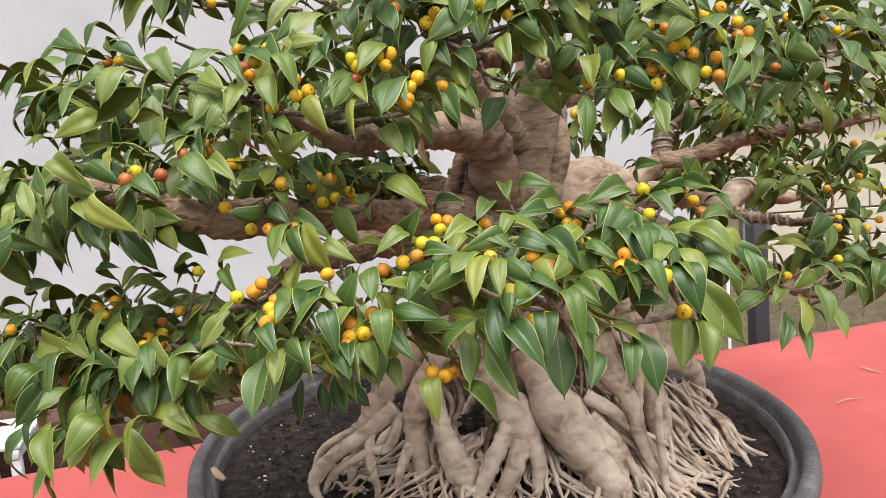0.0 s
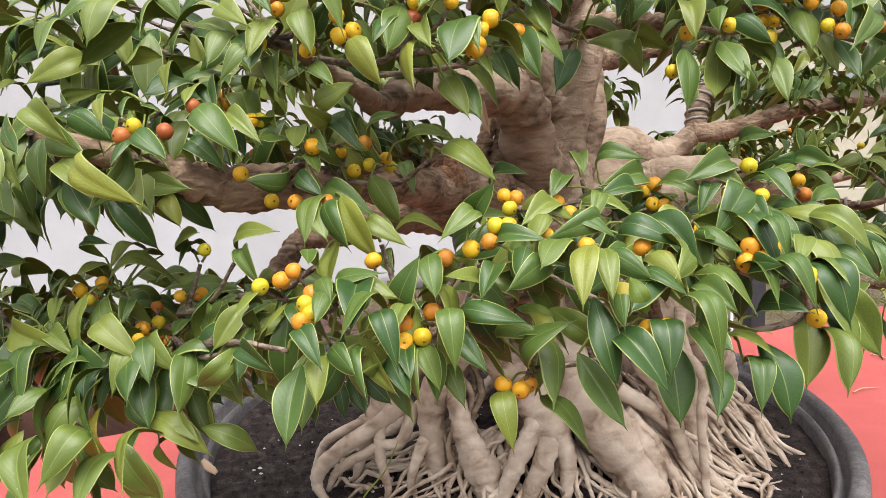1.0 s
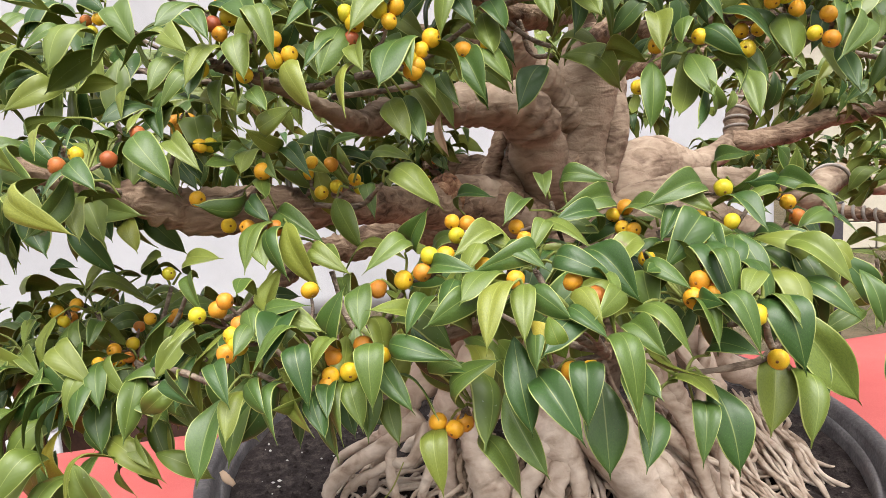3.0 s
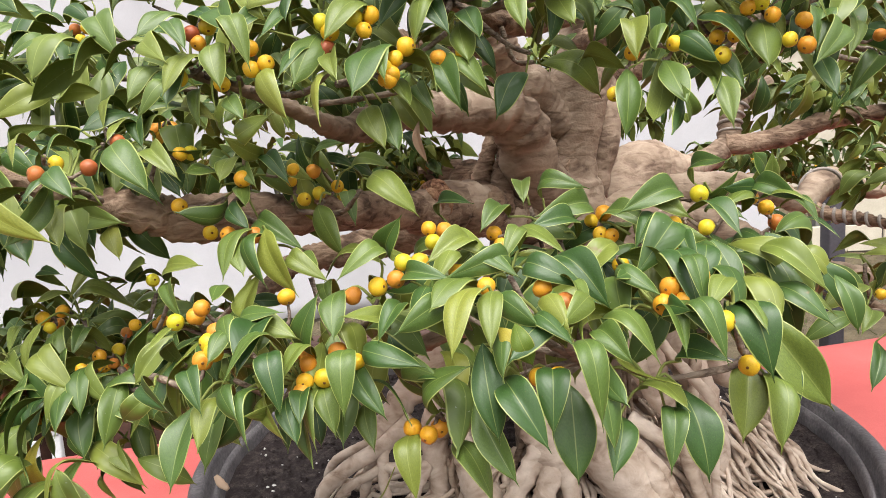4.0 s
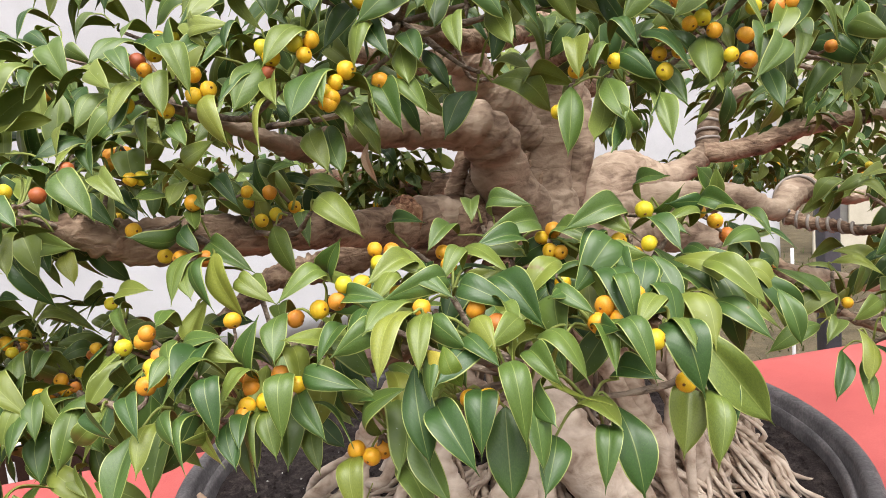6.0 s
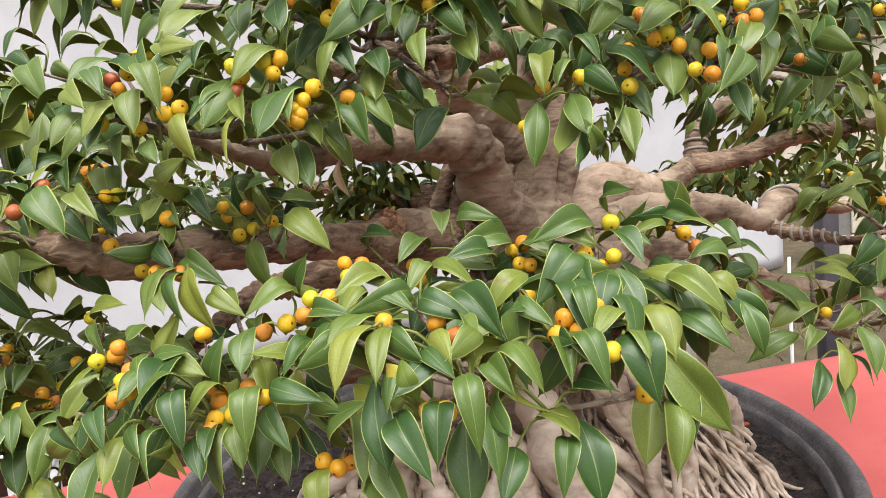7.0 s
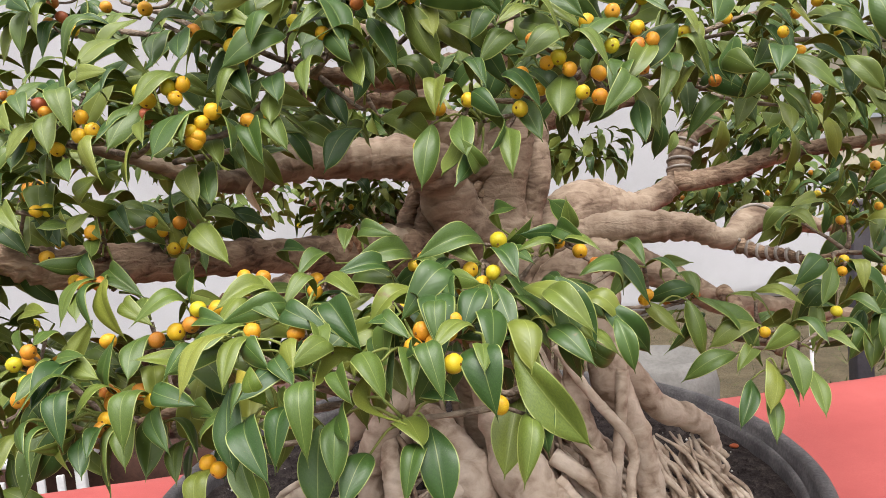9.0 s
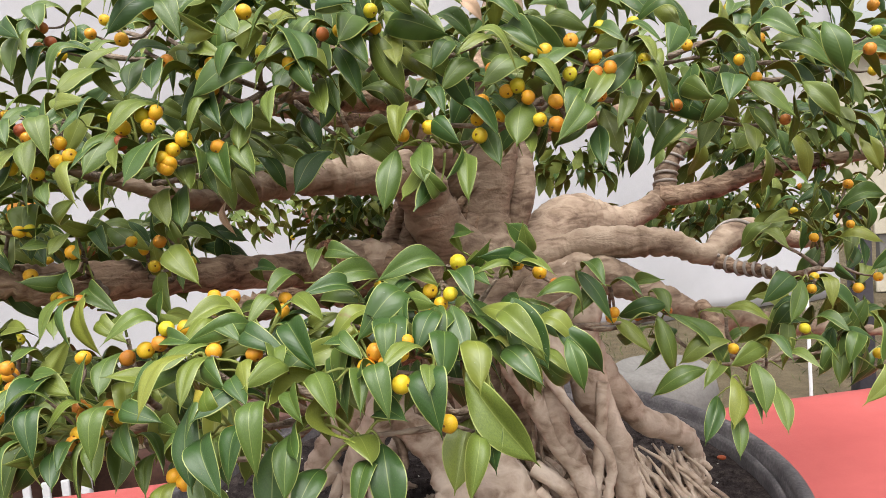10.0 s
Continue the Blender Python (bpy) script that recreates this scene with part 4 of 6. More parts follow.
shoot("low_left", [
    (-0.283, 0.716, 1.001, -0.286, 0.682, 0.991, 0.38),
    (-0.247, 0.716, 1.009, -0.245, 0.681, 0.982, 0.38),
    (-0.274, 0.719, 1.010, -0.271, 0.689, 1.026, 0.38),
    (-0.284, 0.722, 1.029, -0.291, 0.689, 1.027, 0.38),
    (-0.239, 0.746, 1.055, -0.202, 0.716, 1.053, 0.38),
    (-0.271, 0.741, 1.063, -0.279, 0.708, 1.060, 0.38),
    (-0.247, 0.741, 1.071, -0.256, 0.713, 1.032, 0.38),
    (-0.302, 0.751, 1.072, -0.316, 0.716, 1.060, 0.38),
    (-0.267, 0.755, 1.080, -0.286, 0.721, 1.077, 0.38),
    (-0.229, 0.762, 1.082, -0.224, 0.728, 1.072, 0.38),
    (-0.301, 0.761, 1.091, -0.319, 0.728, 1.092, 0.38),
    (-0.295, 0.777, 1.097, -0.299, 0.744, 1.093, 0.38),
    (-0.287, 0.783, 1.106, -0.250, 0.755, 1.116, 0.38),
])
shoot("low_left", [
    (-0.147, 0.727, 0.987, -0.128, 0.696, 0.974, 0.38),
    (-0.151, 0.719, 0.999, -0.164, 0.683, 0.986, 0.38),
    (-0.158, 0.731, 1.022, -0.132, 0.698, 0.996, 0.38),
    (-0.169, 0.724, 1.022, -0.177, 0.690, 1.020, 0.38),
    (-0.195, 0.718, 1.027, -0.185, 0.685, 1.012, 0.38),
    (-0.214, 0.715, 1.028, -0.237, 0.680, 1.023, 0.38),
    (-0.155, 0.728, 1.033, -0.153, 0.692, 1.009, 0.38),
    (-0.204, 0.730, 1.040, -0.204, 0.696, 1.036, 0.38),
    (-0.167, 0.733, 1.041, -0.183, 0.698, 1.043, 0.38),
    (-0.213, 0.746, 1.043, -0.215, 0.715, 1.057, 0.38),
    (-0.148, 0.744, 1.051, -0.172, 0.708, 1.037, 0.38),
    (-0.139, 0.777, 1.057, -0.145, 0.744, 1.057, 0.38),
    (-0.173, 0.779, 1.058, -0.177, 0.748, 1.078, 0.38),
])
shoot("low_left", [
    (-0.171, 0.740, 1.059, -0.183, 0.706, 1.057, 0.38),
    (-0.202, 0.749, 1.068, -0.209, 0.716, 1.071, 0.38),
    (-0.184, 0.768, 1.080, -0.179, 0.735, 1.067, 0.38),
    (-0.196, 0.757, 1.087, -0.178, 0.722, 1.056, 0.38),
    (-0.217, 0.773, 1.091, -0.226, 0.738, 1.089, 0.38),
    (-0.206, 0.780, 1.093, -0.152, 0.788, 1.089, 0.38),
    (-0.201, 0.783, 1.094, -0.215, 0.750, 1.106, 0.38),
    (-0.199, 0.735, 1.095, -0.197, 0.717, 1.047, 0.38),
    (-0.170, 0.805, 1.110, -0.187, 0.769, 1.106, 0.38),
    (-0.181, 0.803, 1.113, -0.198, 0.767, 1.105, 0.38),
    (-0.200, 0.769, 1.115, -0.180, 0.741, 1.129, 0.38),
    (-0.126, 0.713, 1.012, -0.106, 0.682, 1.000, 0.38),
    (-0.127, 0.704, 1.048, -0.085, 0.676, 1.035, 0.38),
])
shoot("low_left", [
    (-0.058, 0.679, 1.077, -0.048, 0.651, 1.102, 0.38),
    (-0.057, 0.639, 1.078, -0.030, 0.609, 1.071, 0.38),
    (-0.123, 0.783, 1.115, -0.137, 0.747, 1.107, 0.38),
    (-0.135, 0.776, 1.117, -0.118, 0.748, 1.134, 0.56),
    (-0.073, 0.710, 1.125, -0.055, 0.677, 1.106, 0.38),
    (-0.080, 0.714, 1.126, -0.044, 0.689, 1.140, 0.38),
    (-0.019, 0.616, 1.086, -0.000, 0.585, 1.079, 0.38),
    (-0.017, 0.672, 1.118, -0.016, 0.640, 1.126, 0.38),
    (-0.004, 0.683, 1.134, 0.002, 0.648, 1.109, 0.38),
])
shoot("front_left", [
    (-0.075, 0.707, 1.048, -0.140, 0.696, 1.045, 0.38),
    (0.040, 0.637, 1.071, 0.043, 0.604, 1.065, 0.38),
    (0.043, 0.651, 1.073, 0.047, 0.615, 1.047, 0.34),
    (0.029, 0.632, 1.073, 0.043, 0.599, 1.057, 0.38),
    (0.020, 0.631, 1.074, 0.037, 0.599, 1.059, 0.38),
    (-0.018, 0.615, 1.075, -0.023, 0.585, 1.038, 0.43),
    (-0.004, 0.620, 1.075, -0.005, 0.585, 1.060, 0.38),
    (0.002, 0.620, 1.078, 0.017, 0.589, 1.074, 0.38),
    (0.016, 0.621, 1.081, 0.022, 0.586, 1.061, 0.38),
    (0.012, 0.623, 1.088, 0.018, 0.590, 1.077, 0.38),
    (0.038, 0.658, 1.089, 0.050, 0.633, 1.132, 0.45),
    (0.041, 0.645, 1.089, 0.030, 0.610, 1.084, 0.38),
    (0.025, 0.628, 1.095, 0.038, 0.594, 1.074, 0.38),
])
shoot("front_left", [
    (0.030, 0.631, 1.096, 0.007, 0.594, 1.092, 0.38),
    (-0.040, 0.679, 1.097, -0.064, 0.642, 1.095, 0.38),
    (0.008, 0.659, 1.097, 0.030, 0.633, 1.121, 0.38),
    (-0.002, 0.647, 1.101, -0.009, 0.612, 1.097, 0.38),
    (0.020, 0.656, 1.105, 0.016, 0.621, 1.100, 0.38),
    (-0.013, 0.654, 1.106, 0.000, 0.623, 1.104, 0.38),
    (-0.003, 0.658, 1.108, 0.038, 0.632, 1.105, 0.38),
    (0.013, 0.719, 1.136, 0.040, 0.689, 1.125, 0.38),
    (0.060, 0.679, 1.050, 0.071, 0.645, 1.033, 0.38),
    (0.058, 0.661, 1.069, 0.097, 0.632, 1.055, 0.38),
    (0.045, 0.650, 1.071, 0.058, 0.617, 1.054, 0.38),
    (0.063, 0.653, 1.083, 0.086, 0.621, 1.062, 0.38),
    (0.063, 0.642, 1.092, 0.067, 0.606, 1.068, 0.38),
])
shoot("front_left", [
    (0.070, 0.648, 1.093, 0.110, 0.621, 1.091, 0.38),
    (0.077, 0.663, 1.101, 0.061, 0.630, 1.118, 0.38),
    (0.054, 0.665, 1.125, 0.057, 0.630, 1.104, 0.38),
    (0.089, 0.684, 1.142, 0.094, 0.656, 1.169, 0.47),
    (0.077, 0.671, 1.142, 0.059, 0.635, 1.136, 0.38),
])
shoot("front", [
    (0.095, 0.660, 1.037, 0.098, 0.625, 1.012, 0.41),
    (0.116, 0.652, 1.038, 0.141, 0.620, 1.015, 0.41),
    (0.110, 0.644, 1.058, 0.134, 0.620, 1.093, 0.47),
    (0.105, 0.650, 1.072, 0.117, 0.621, 1.085, 0.38),
    (0.093, 0.655, 1.074, 0.117, 0.627, 1.083, 0.38),
    (0.134, 0.618, 1.075, 0.156, 0.593, 1.039, 0.38),
    (0.091, 0.662, 1.114, 0.082, 0.626, 1.103, 0.38),
    (0.119, 0.647, 1.117, 0.095, 0.610, 1.112, 0.38),
    (0.106, 0.655, 1.121, 0.102, 0.621, 1.116, 0.38),
    (0.093, 0.669, 1.129, 0.124, 0.641, 1.134, 0.38),
    (0.120, 0.675, 1.139, 0.112, 0.640, 1.130, 0.38),
    (0.131, 0.687, 1.143, 0.106, 0.650, 1.141, 0.38),
    (0.112, 0.698, 1.147, 0.144, 0.669, 1.139, 0.38),
])
shoot("front", [
    (0.095, 0.790, 1.154, 0.124, 0.763, 1.164, 0.38),
    (0.183, 0.618, 1.082, 0.185, 0.598, 1.037, 0.47),
    (0.150, 0.606, 1.090, 0.173, 0.573, 1.065, 0.38),
    (0.174, 0.612, 1.090, 0.174, 0.577, 1.070, 0.47),
    (0.182, 0.617, 1.102, 0.154, 0.580, 1.105, 0.38),
    (0.186, 0.605, 1.106, 0.196, 0.569, 1.077, 0.36),
    (0.154, 0.613, 1.107, 0.152, 0.578, 1.097, 0.38),
    (0.141, 0.604, 1.109, 0.149, 0.582, 1.065, 0.34),
    (0.211, 0.635, 1.112, 0.190, 0.598, 1.107, 0.38),
    (0.167, 0.615, 1.115, 0.186, 0.585, 1.111, 0.38),
    (0.190, 0.626, 1.120, 0.179, 0.591, 1.119, 0.38),
    (0.171, 0.621, 1.121, 0.184, 0.590, 1.116, 0.38),
    (0.149, 0.622, 1.123, 0.171, 0.592, 1.118, 0.38),
])
shoot("front", [
    (0.138, 0.647, 1.128, 0.114, 0.610, 1.124, 0.38),
    (0.174, 0.634, 1.128, 0.193, 0.603, 1.119, 0.38),
    (0.148, 0.618, 1.131, 0.147, 0.582, 1.110, 0.34),
    (0.138, 0.662, 1.133, 0.161, 0.633, 1.134, 0.38),
    (0.142, 0.608, 1.135, 0.130, 0.570, 1.110, 0.38),
    (0.164, 0.651, 1.135, 0.196, 0.623, 1.129, 0.38),
    (0.146, 0.671, 1.136, 0.117, 0.633, 1.135, 0.38),
    (0.175, 0.664, 1.139, 0.206, 0.633, 1.116, 0.38),
    (0.193, 0.746, 1.139, 0.160, 0.710, 1.151, 0.38),
    (0.157, 0.691, 1.141, 0.148, 0.656, 1.138, 0.38),
    (0.153, 0.722, 1.148, 0.187, 0.692, 1.135, 0.38),
    (0.202, 0.766, 1.154, 0.165, 0.728, 1.156, 0.38),
    (0.148, 0.753, 1.155, 0.131, 0.717, 1.149, 0.38),
])
shoot("front", [
    (0.171, 0.764, 1.165, 0.202, 0.738, 1.172, 0.38),
    (0.158, 0.776, 1.171, 0.159, 0.742, 1.163, 0.38),
])
shoot("front_right", [
    (0.207, 0.625, 1.062, 0.201, 0.589, 1.045, 0.45),
    (0.220, 0.644, 1.072, 0.241, 0.614, 1.069, 0.61),
    (0.195, 0.619, 1.087, 0.202, 0.583, 1.060, 0.38),
    (0.205, 0.622, 1.095, 0.209, 0.588, 1.081, 0.38),
    (0.196, 0.623, 1.106, 0.213, 0.592, 1.099, 0.38),
    (0.214, 0.638, 1.111, 0.235, 0.605, 1.085, 0.38),
    (0.201, 0.635, 1.112, 0.226, 0.604, 1.096, 0.38),
    (0.218, 0.665, 1.115, 0.208, 0.634, 1.133, 0.38),
    (0.212, 0.668, 1.130, 0.233, 0.638, 1.121, 0.38),
    (0.213, 0.675, 1.137, 0.239, 0.645, 1.128, 0.38),
    (0.209, 0.760, 1.147, 0.242, 0.732, 1.144, 0.38),
    (0.233, 0.642, 1.058, 0.230, 0.606, 1.039, 0.36),
    (0.289, 0.671, 1.068, 0.289, 0.633, 1.038, 0.36),
])
shoot("front_right", [
    (0.239, 0.638, 1.073, 0.250, 0.615, 1.031, 0.45),
    (0.284, 0.680, 1.077, 0.275, 0.653, 1.035, 0.55),
    (0.242, 0.648, 1.084, 0.262, 0.619, 1.092, 0.56),
    (0.293, 0.681, 1.086, 0.302, 0.652, 1.048, 0.38),
    (0.250, 0.639, 1.103, 0.242, 0.608, 1.121, 0.38),
    (0.285, 0.667, 1.106, 0.326, 0.665, 1.048, 0.38),
    (0.285, 0.730, 1.107, 0.315, 0.701, 1.097, 0.38),
    (0.278, 0.751, 1.108, 0.291, 0.722, 1.123, 0.38),
    (0.267, 0.652, 1.111, 0.281, 0.617, 1.082, 0.56),
    (0.268, 0.644, 1.113, 0.277, 0.612, 1.108, 0.38),
    (0.298, 0.831, 1.113, 0.331, 0.802, 1.106, 0.38),
    (0.242, 0.637, 1.114, 0.257, 0.604, 1.095, 0.38),
    (0.229, 0.642, 1.114, 0.239, 0.608, 1.098, 0.38),
])
shoot("front_right", [
    (0.233, 0.641, 1.114, 0.252, 0.610, 1.106, 0.38),
    (0.267, 0.647, 1.123, 0.249, 0.611, 1.120, 0.38),
    (0.245, 0.659, 1.131, 0.251, 0.625, 1.116, 0.38),
    (0.241, 0.715, 1.134, 0.267, 0.688, 1.143, 0.38),
    (0.252, 0.692, 1.140, 0.255, 0.658, 1.127, 0.38),
    (0.242, 0.738, 1.142, 0.225, 0.702, 1.135, 0.38),
    (0.302, 0.764, 1.149, 0.280, 0.729, 1.156, 0.38),
    (0.276, 0.753, 1.152, 0.295, 0.723, 1.149, 0.38),
    (0.260, 0.731, 1.153, 0.287, 0.701, 1.142, 0.38),
    (0.233, 0.744, 1.155, 0.262, 0.715, 1.152, 0.38),
    (0.310, 0.753, 1.159, 0.338, 0.724, 1.154, 0.38),
    (0.304, 0.772, 1.159, 0.282, 0.737, 1.168, 0.38),
    (0.259, 0.747, 1.162, 0.216, 0.713, 1.157, 0.38),
])
shoot("front_right", [
    (0.309, 0.773, 1.164, 0.304, 0.744, 1.190, 0.47),
    (0.308, 0.772, 1.164, 0.316, 0.744, 1.190, 0.38),
    (0.307, 0.764, 1.165, 0.331, 0.734, 1.158, 0.38),
    (0.270, 0.756, 1.170, 0.285, 0.728, 1.186, 0.38),
    (0.278, 0.765, 1.170, 0.295, 0.736, 1.180, 0.38),
    (0.368, 0.964, 1.078, 0.403, 0.952, 1.044, 0.38),
    (0.368, 0.880, 1.122, 0.395, 0.850, 1.116, 0.38),
    (0.358, 0.874, 1.123, 0.337, 0.835, 1.102, 0.38),
    (0.344, 0.844, 1.141, 0.370, 0.842, 1.096, 0.45),
    (0.348, 0.841, 1.143, 0.367, 0.809, 1.131, 0.38),
    (0.417, 1.001, 1.074, 0.478, 1.000, 1.003, 0.34),
    (0.409, 0.976, 1.076, 0.422, 0.970, 1.015, 0.34),
])
shoot("upper_right", [
    (0.261, 0.742, 1.216, 0.255, 0.711, 1.234, 0.38),
    (0.280, 0.751, 1.239, 0.286, 0.714, 1.205, 0.30),
    (0.249, 0.748, 1.241, 0.250, 0.710, 1.203, 0.38),
    (0.229, 0.751, 1.247, 0.224, 0.723, 1.202, 0.38),
    (0.265, 0.748, 1.250, 0.273, 0.712, 1.222, 0.38),
    (0.251, 0.745, 1.250, 0.259, 0.709, 1.220, 0.38),
    (0.233, 0.802, 1.251, 0.198, 0.764, 1.253, 0.38),
    (0.249, 0.751, 1.251, 0.240, 0.717, 1.210, 0.38),
    (0.258, 0.759, 1.258, 0.282, 0.728, 1.243, 0.38),
    (0.252, 0.752, 1.260, 0.242, 0.717, 1.252, 0.38),
    (0.284, 0.786, 1.263, 0.303, 0.754, 1.227, 0.38),
    (0.256, 0.766, 1.273, 0.271, 0.735, 1.264, 0.38),
    (0.230, 0.774, 1.275, 0.234, 0.738, 1.249, 0.38),
])
shoot("upper_right", [
    (0.277, 0.774, 1.278, 0.305, 0.745, 1.247, 0.38),
    (0.292, 0.796, 1.283, 0.320, 0.775, 1.245, 0.38),
    (0.285, 0.795, 1.299, 0.262, 0.755, 1.283, 0.38),
    (0.320, 0.789, 1.248, 0.324, 0.755, 1.234, 0.38),
    (0.369, 0.829, 1.255, 0.371, 0.791, 1.220, 0.34),
    (0.351, 0.788, 1.266, 0.341, 0.750, 1.239, 0.38),
    (0.379, 0.841, 1.269, 0.382, 0.805, 1.246, 0.38),
    (0.364, 0.807, 1.274, 0.349, 0.768, 1.248, 0.38),
    (0.319, 0.788, 1.275, 0.315, 0.749, 1.240, 0.47),
    (0.318, 0.782, 1.284, 0.351, 0.752, 1.266, 0.38),
    (0.325, 0.786, 1.290, 0.292, 0.744, 1.281, 0.38),
    (0.394, 0.863, 1.292, 0.422, 0.837, 1.262, 0.38),
    (0.363, 0.805, 1.300, 0.329, 0.764, 1.292, 0.38),
])
shoot("upper_right", [
    (0.360, 0.817, 1.312, 0.393, 0.792, 1.308, 0.38),
    (0.395, 0.861, 1.319, 0.415, 0.831, 1.295, 0.38),
    (0.373, 0.833, 1.331, 0.391, 0.805, 1.336, 0.38),
    (0.439, 0.903, 1.250, 0.404, 0.867, 1.221, 0.38),
    (0.493, 0.970, 1.251, 0.498, 0.936, 1.223, 0.47),
    (0.467, 0.938, 1.252, 0.447, 0.898, 1.227, 0.47),
    (0.416, 0.881, 1.265, 0.395, 0.842, 1.247, 0.38),
    (0.468, 0.917, 1.287, 0.453, 0.878, 1.261, 0.38),
    (0.457, 0.906, 1.287, 0.436, 0.868, 1.282, 0.38),
    (0.413, 0.874, 1.296, 0.426, 0.841, 1.263, 0.38),
    (0.475, 0.940, 1.301, 0.495, 0.910, 1.280, 0.38),
    (0.452, 0.918, 1.315, 0.469, 0.887, 1.292, 0.38),
    (0.439, 0.921, 1.321, 0.430, 0.885, 1.316, 0.56),
])
shoot("upper_right", [
    (0.415, 0.899, 1.343, 0.438, 0.870, 1.322, 0.38),
    (0.553, 1.079, 1.246, 0.571, 1.079, 1.192, 0.38),
    (0.557, 1.074, 1.266, 0.606, 1.084, 1.244, 0.38),
    (0.511, 1.004, 1.267, 0.524, 0.971, 1.232, 0.38),
    (0.555, 0.997, 1.295, 0.517, 0.956, 1.278, 0.38),
    (0.572, 1.022, 1.308, 0.602, 1.026, 1.262, 0.38),
    (0.526, 0.990, 1.323, 0.563, 0.966, 1.305, 0.38),
    (0.503, 0.953, 1.333, 0.469, 0.910, 1.323, 0.38),
    (0.536, 0.993, 1.344, 0.560, 0.966, 1.342, 0.38),
    (0.602, 1.061, 1.304, 0.614, 1.037, 1.259, 0.38),
    (0.585, 1.024, 1.318, 0.622, 0.999, 1.306, 0.38),
])
shoot("top_front", [
    (-0.188, 0.899, 1.404, -0.186, 0.864, 1.381, 0.38),
    (-0.126, 0.858, 1.369, -0.132, 0.821, 1.342, 0.38),
    (-0.084, 0.862, 1.402, -0.095, 0.824, 1.383, 0.38),
    (-0.119, 0.867, 1.408, -0.141, 0.828, 1.404, 0.38),
    (-0.025, 0.812, 1.363, -0.041, 0.775, 1.333, 0.38),
    (-0.019, 0.797, 1.375, 0.016, 0.772, 1.362, 0.38),
    (0.107, 0.727, 1.291, 0.102, 0.690, 1.263, 0.38),
    (0.107, 0.734, 1.294, 0.123, 0.700, 1.269, 0.38),
    (0.097, 0.728, 1.311, 0.083, 0.689, 1.287, 0.38),
    (0.097, 0.729, 1.323, 0.131, 0.704, 1.316, 0.38),
    (0.073, 0.719, 1.326, 0.082, 0.686, 1.298, 0.38),
    (0.123, 0.731, 1.349, 0.142, 0.701, 1.330, 0.38),
    (0.065, 0.723, 1.351, 0.103, 0.697, 1.327, 0.38),
])
shoot("top_front", [
    (0.163, 0.799, 1.252, 0.142, 0.761, 1.220, 0.38),
    (0.173, 0.813, 1.260, 0.217, 0.816, 1.232, 0.47),
    (0.172, 0.856, 1.266, 0.204, 0.828, 1.267, 0.38),
    (0.179, 0.769, 1.288, 0.180, 0.733, 1.263, 0.38),
    (0.167, 0.720, 1.292, 0.167, 0.683, 1.265, 0.38),
    (0.190, 0.773, 1.294, 0.195, 0.737, 1.272, 0.38),
    (0.181, 0.738, 1.301, 0.196, 0.706, 1.270, 0.38),
    (0.176, 0.747, 1.316, 0.195, 0.717, 1.294, 0.38),
    (0.176, 0.738, 1.316, 0.158, 0.700, 1.310, 0.38),
    (0.188, 0.759, 1.325, 0.212, 0.736, 1.282, 0.38),
    (0.199, 0.760, 1.329, 0.222, 0.730, 1.302, 0.38),
    (0.222, 0.812, 1.329, 0.255, 0.788, 1.294, 0.38),
    (0.214, 0.763, 1.334, 0.236, 0.764, 1.285, 0.38),
])
shoot("top_front", [
    (0.223, 0.780, 1.335, 0.236, 0.748, 1.303, 0.38),
    (0.168, 0.742, 1.345, 0.146, 0.703, 1.321, 0.38),
    (0.220, 0.782, 1.351, 0.251, 0.776, 1.309, 0.38),
    (0.301, 0.796, 1.314, 0.276, 0.757, 1.308, 0.38),
    (0.305, 0.783, 1.321, 0.337, 0.756, 1.303, 0.38),
    (0.245, 0.802, 1.324, 0.279, 0.775, 1.304, 0.38),
    (0.252, 0.798, 1.342, 0.270, 0.767, 1.315, 0.38),
    (0.299, 0.783, 1.343, 0.325, 0.755, 1.322, 0.38),
    (0.236, 0.788, 1.347, 0.261, 0.760, 1.337, 0.38),
])
shoot("low_right_twig", [
    (0.400, 1.010, 1.048, 0.385, 0.971, 1.024, 0.38),
    (0.370, 1.003, 1.051, 0.401, 0.979, 1.067, 0.38),
    (0.389, 1.015, 1.091, 0.418, 0.991, 1.109, 0.38),
    (0.403, 1.021, 1.092, 0.421, 0.991, 1.072, 0.38),
    (0.470, 0.926, 1.001, 0.467, 0.894, 0.964, 0.38),
    (0.455, 0.931, 1.010, 0.439, 0.898, 0.975, 0.38),
    (0.477, 0.928, 1.014, 0.486, 0.895, 0.996, 0.38),
    (0.450, 0.967, 1.024, 0.397, 0.952, 1.002, 0.38),
    (0.460, 0.969, 1.026, 0.443, 0.931, 1.015, 0.38),
    (0.467, 0.926, 1.029, 0.463, 0.894, 0.991, 0.38),
    (0.450, 1.061, 1.035, 0.447, 1.029, 1.052, 0.38),
    (0.486, 0.924, 1.041, 0.490, 0.898, 1.000, 0.47),
    (0.478, 1.001, 1.043, 0.426, 0.986, 1.025, 0.38),
])
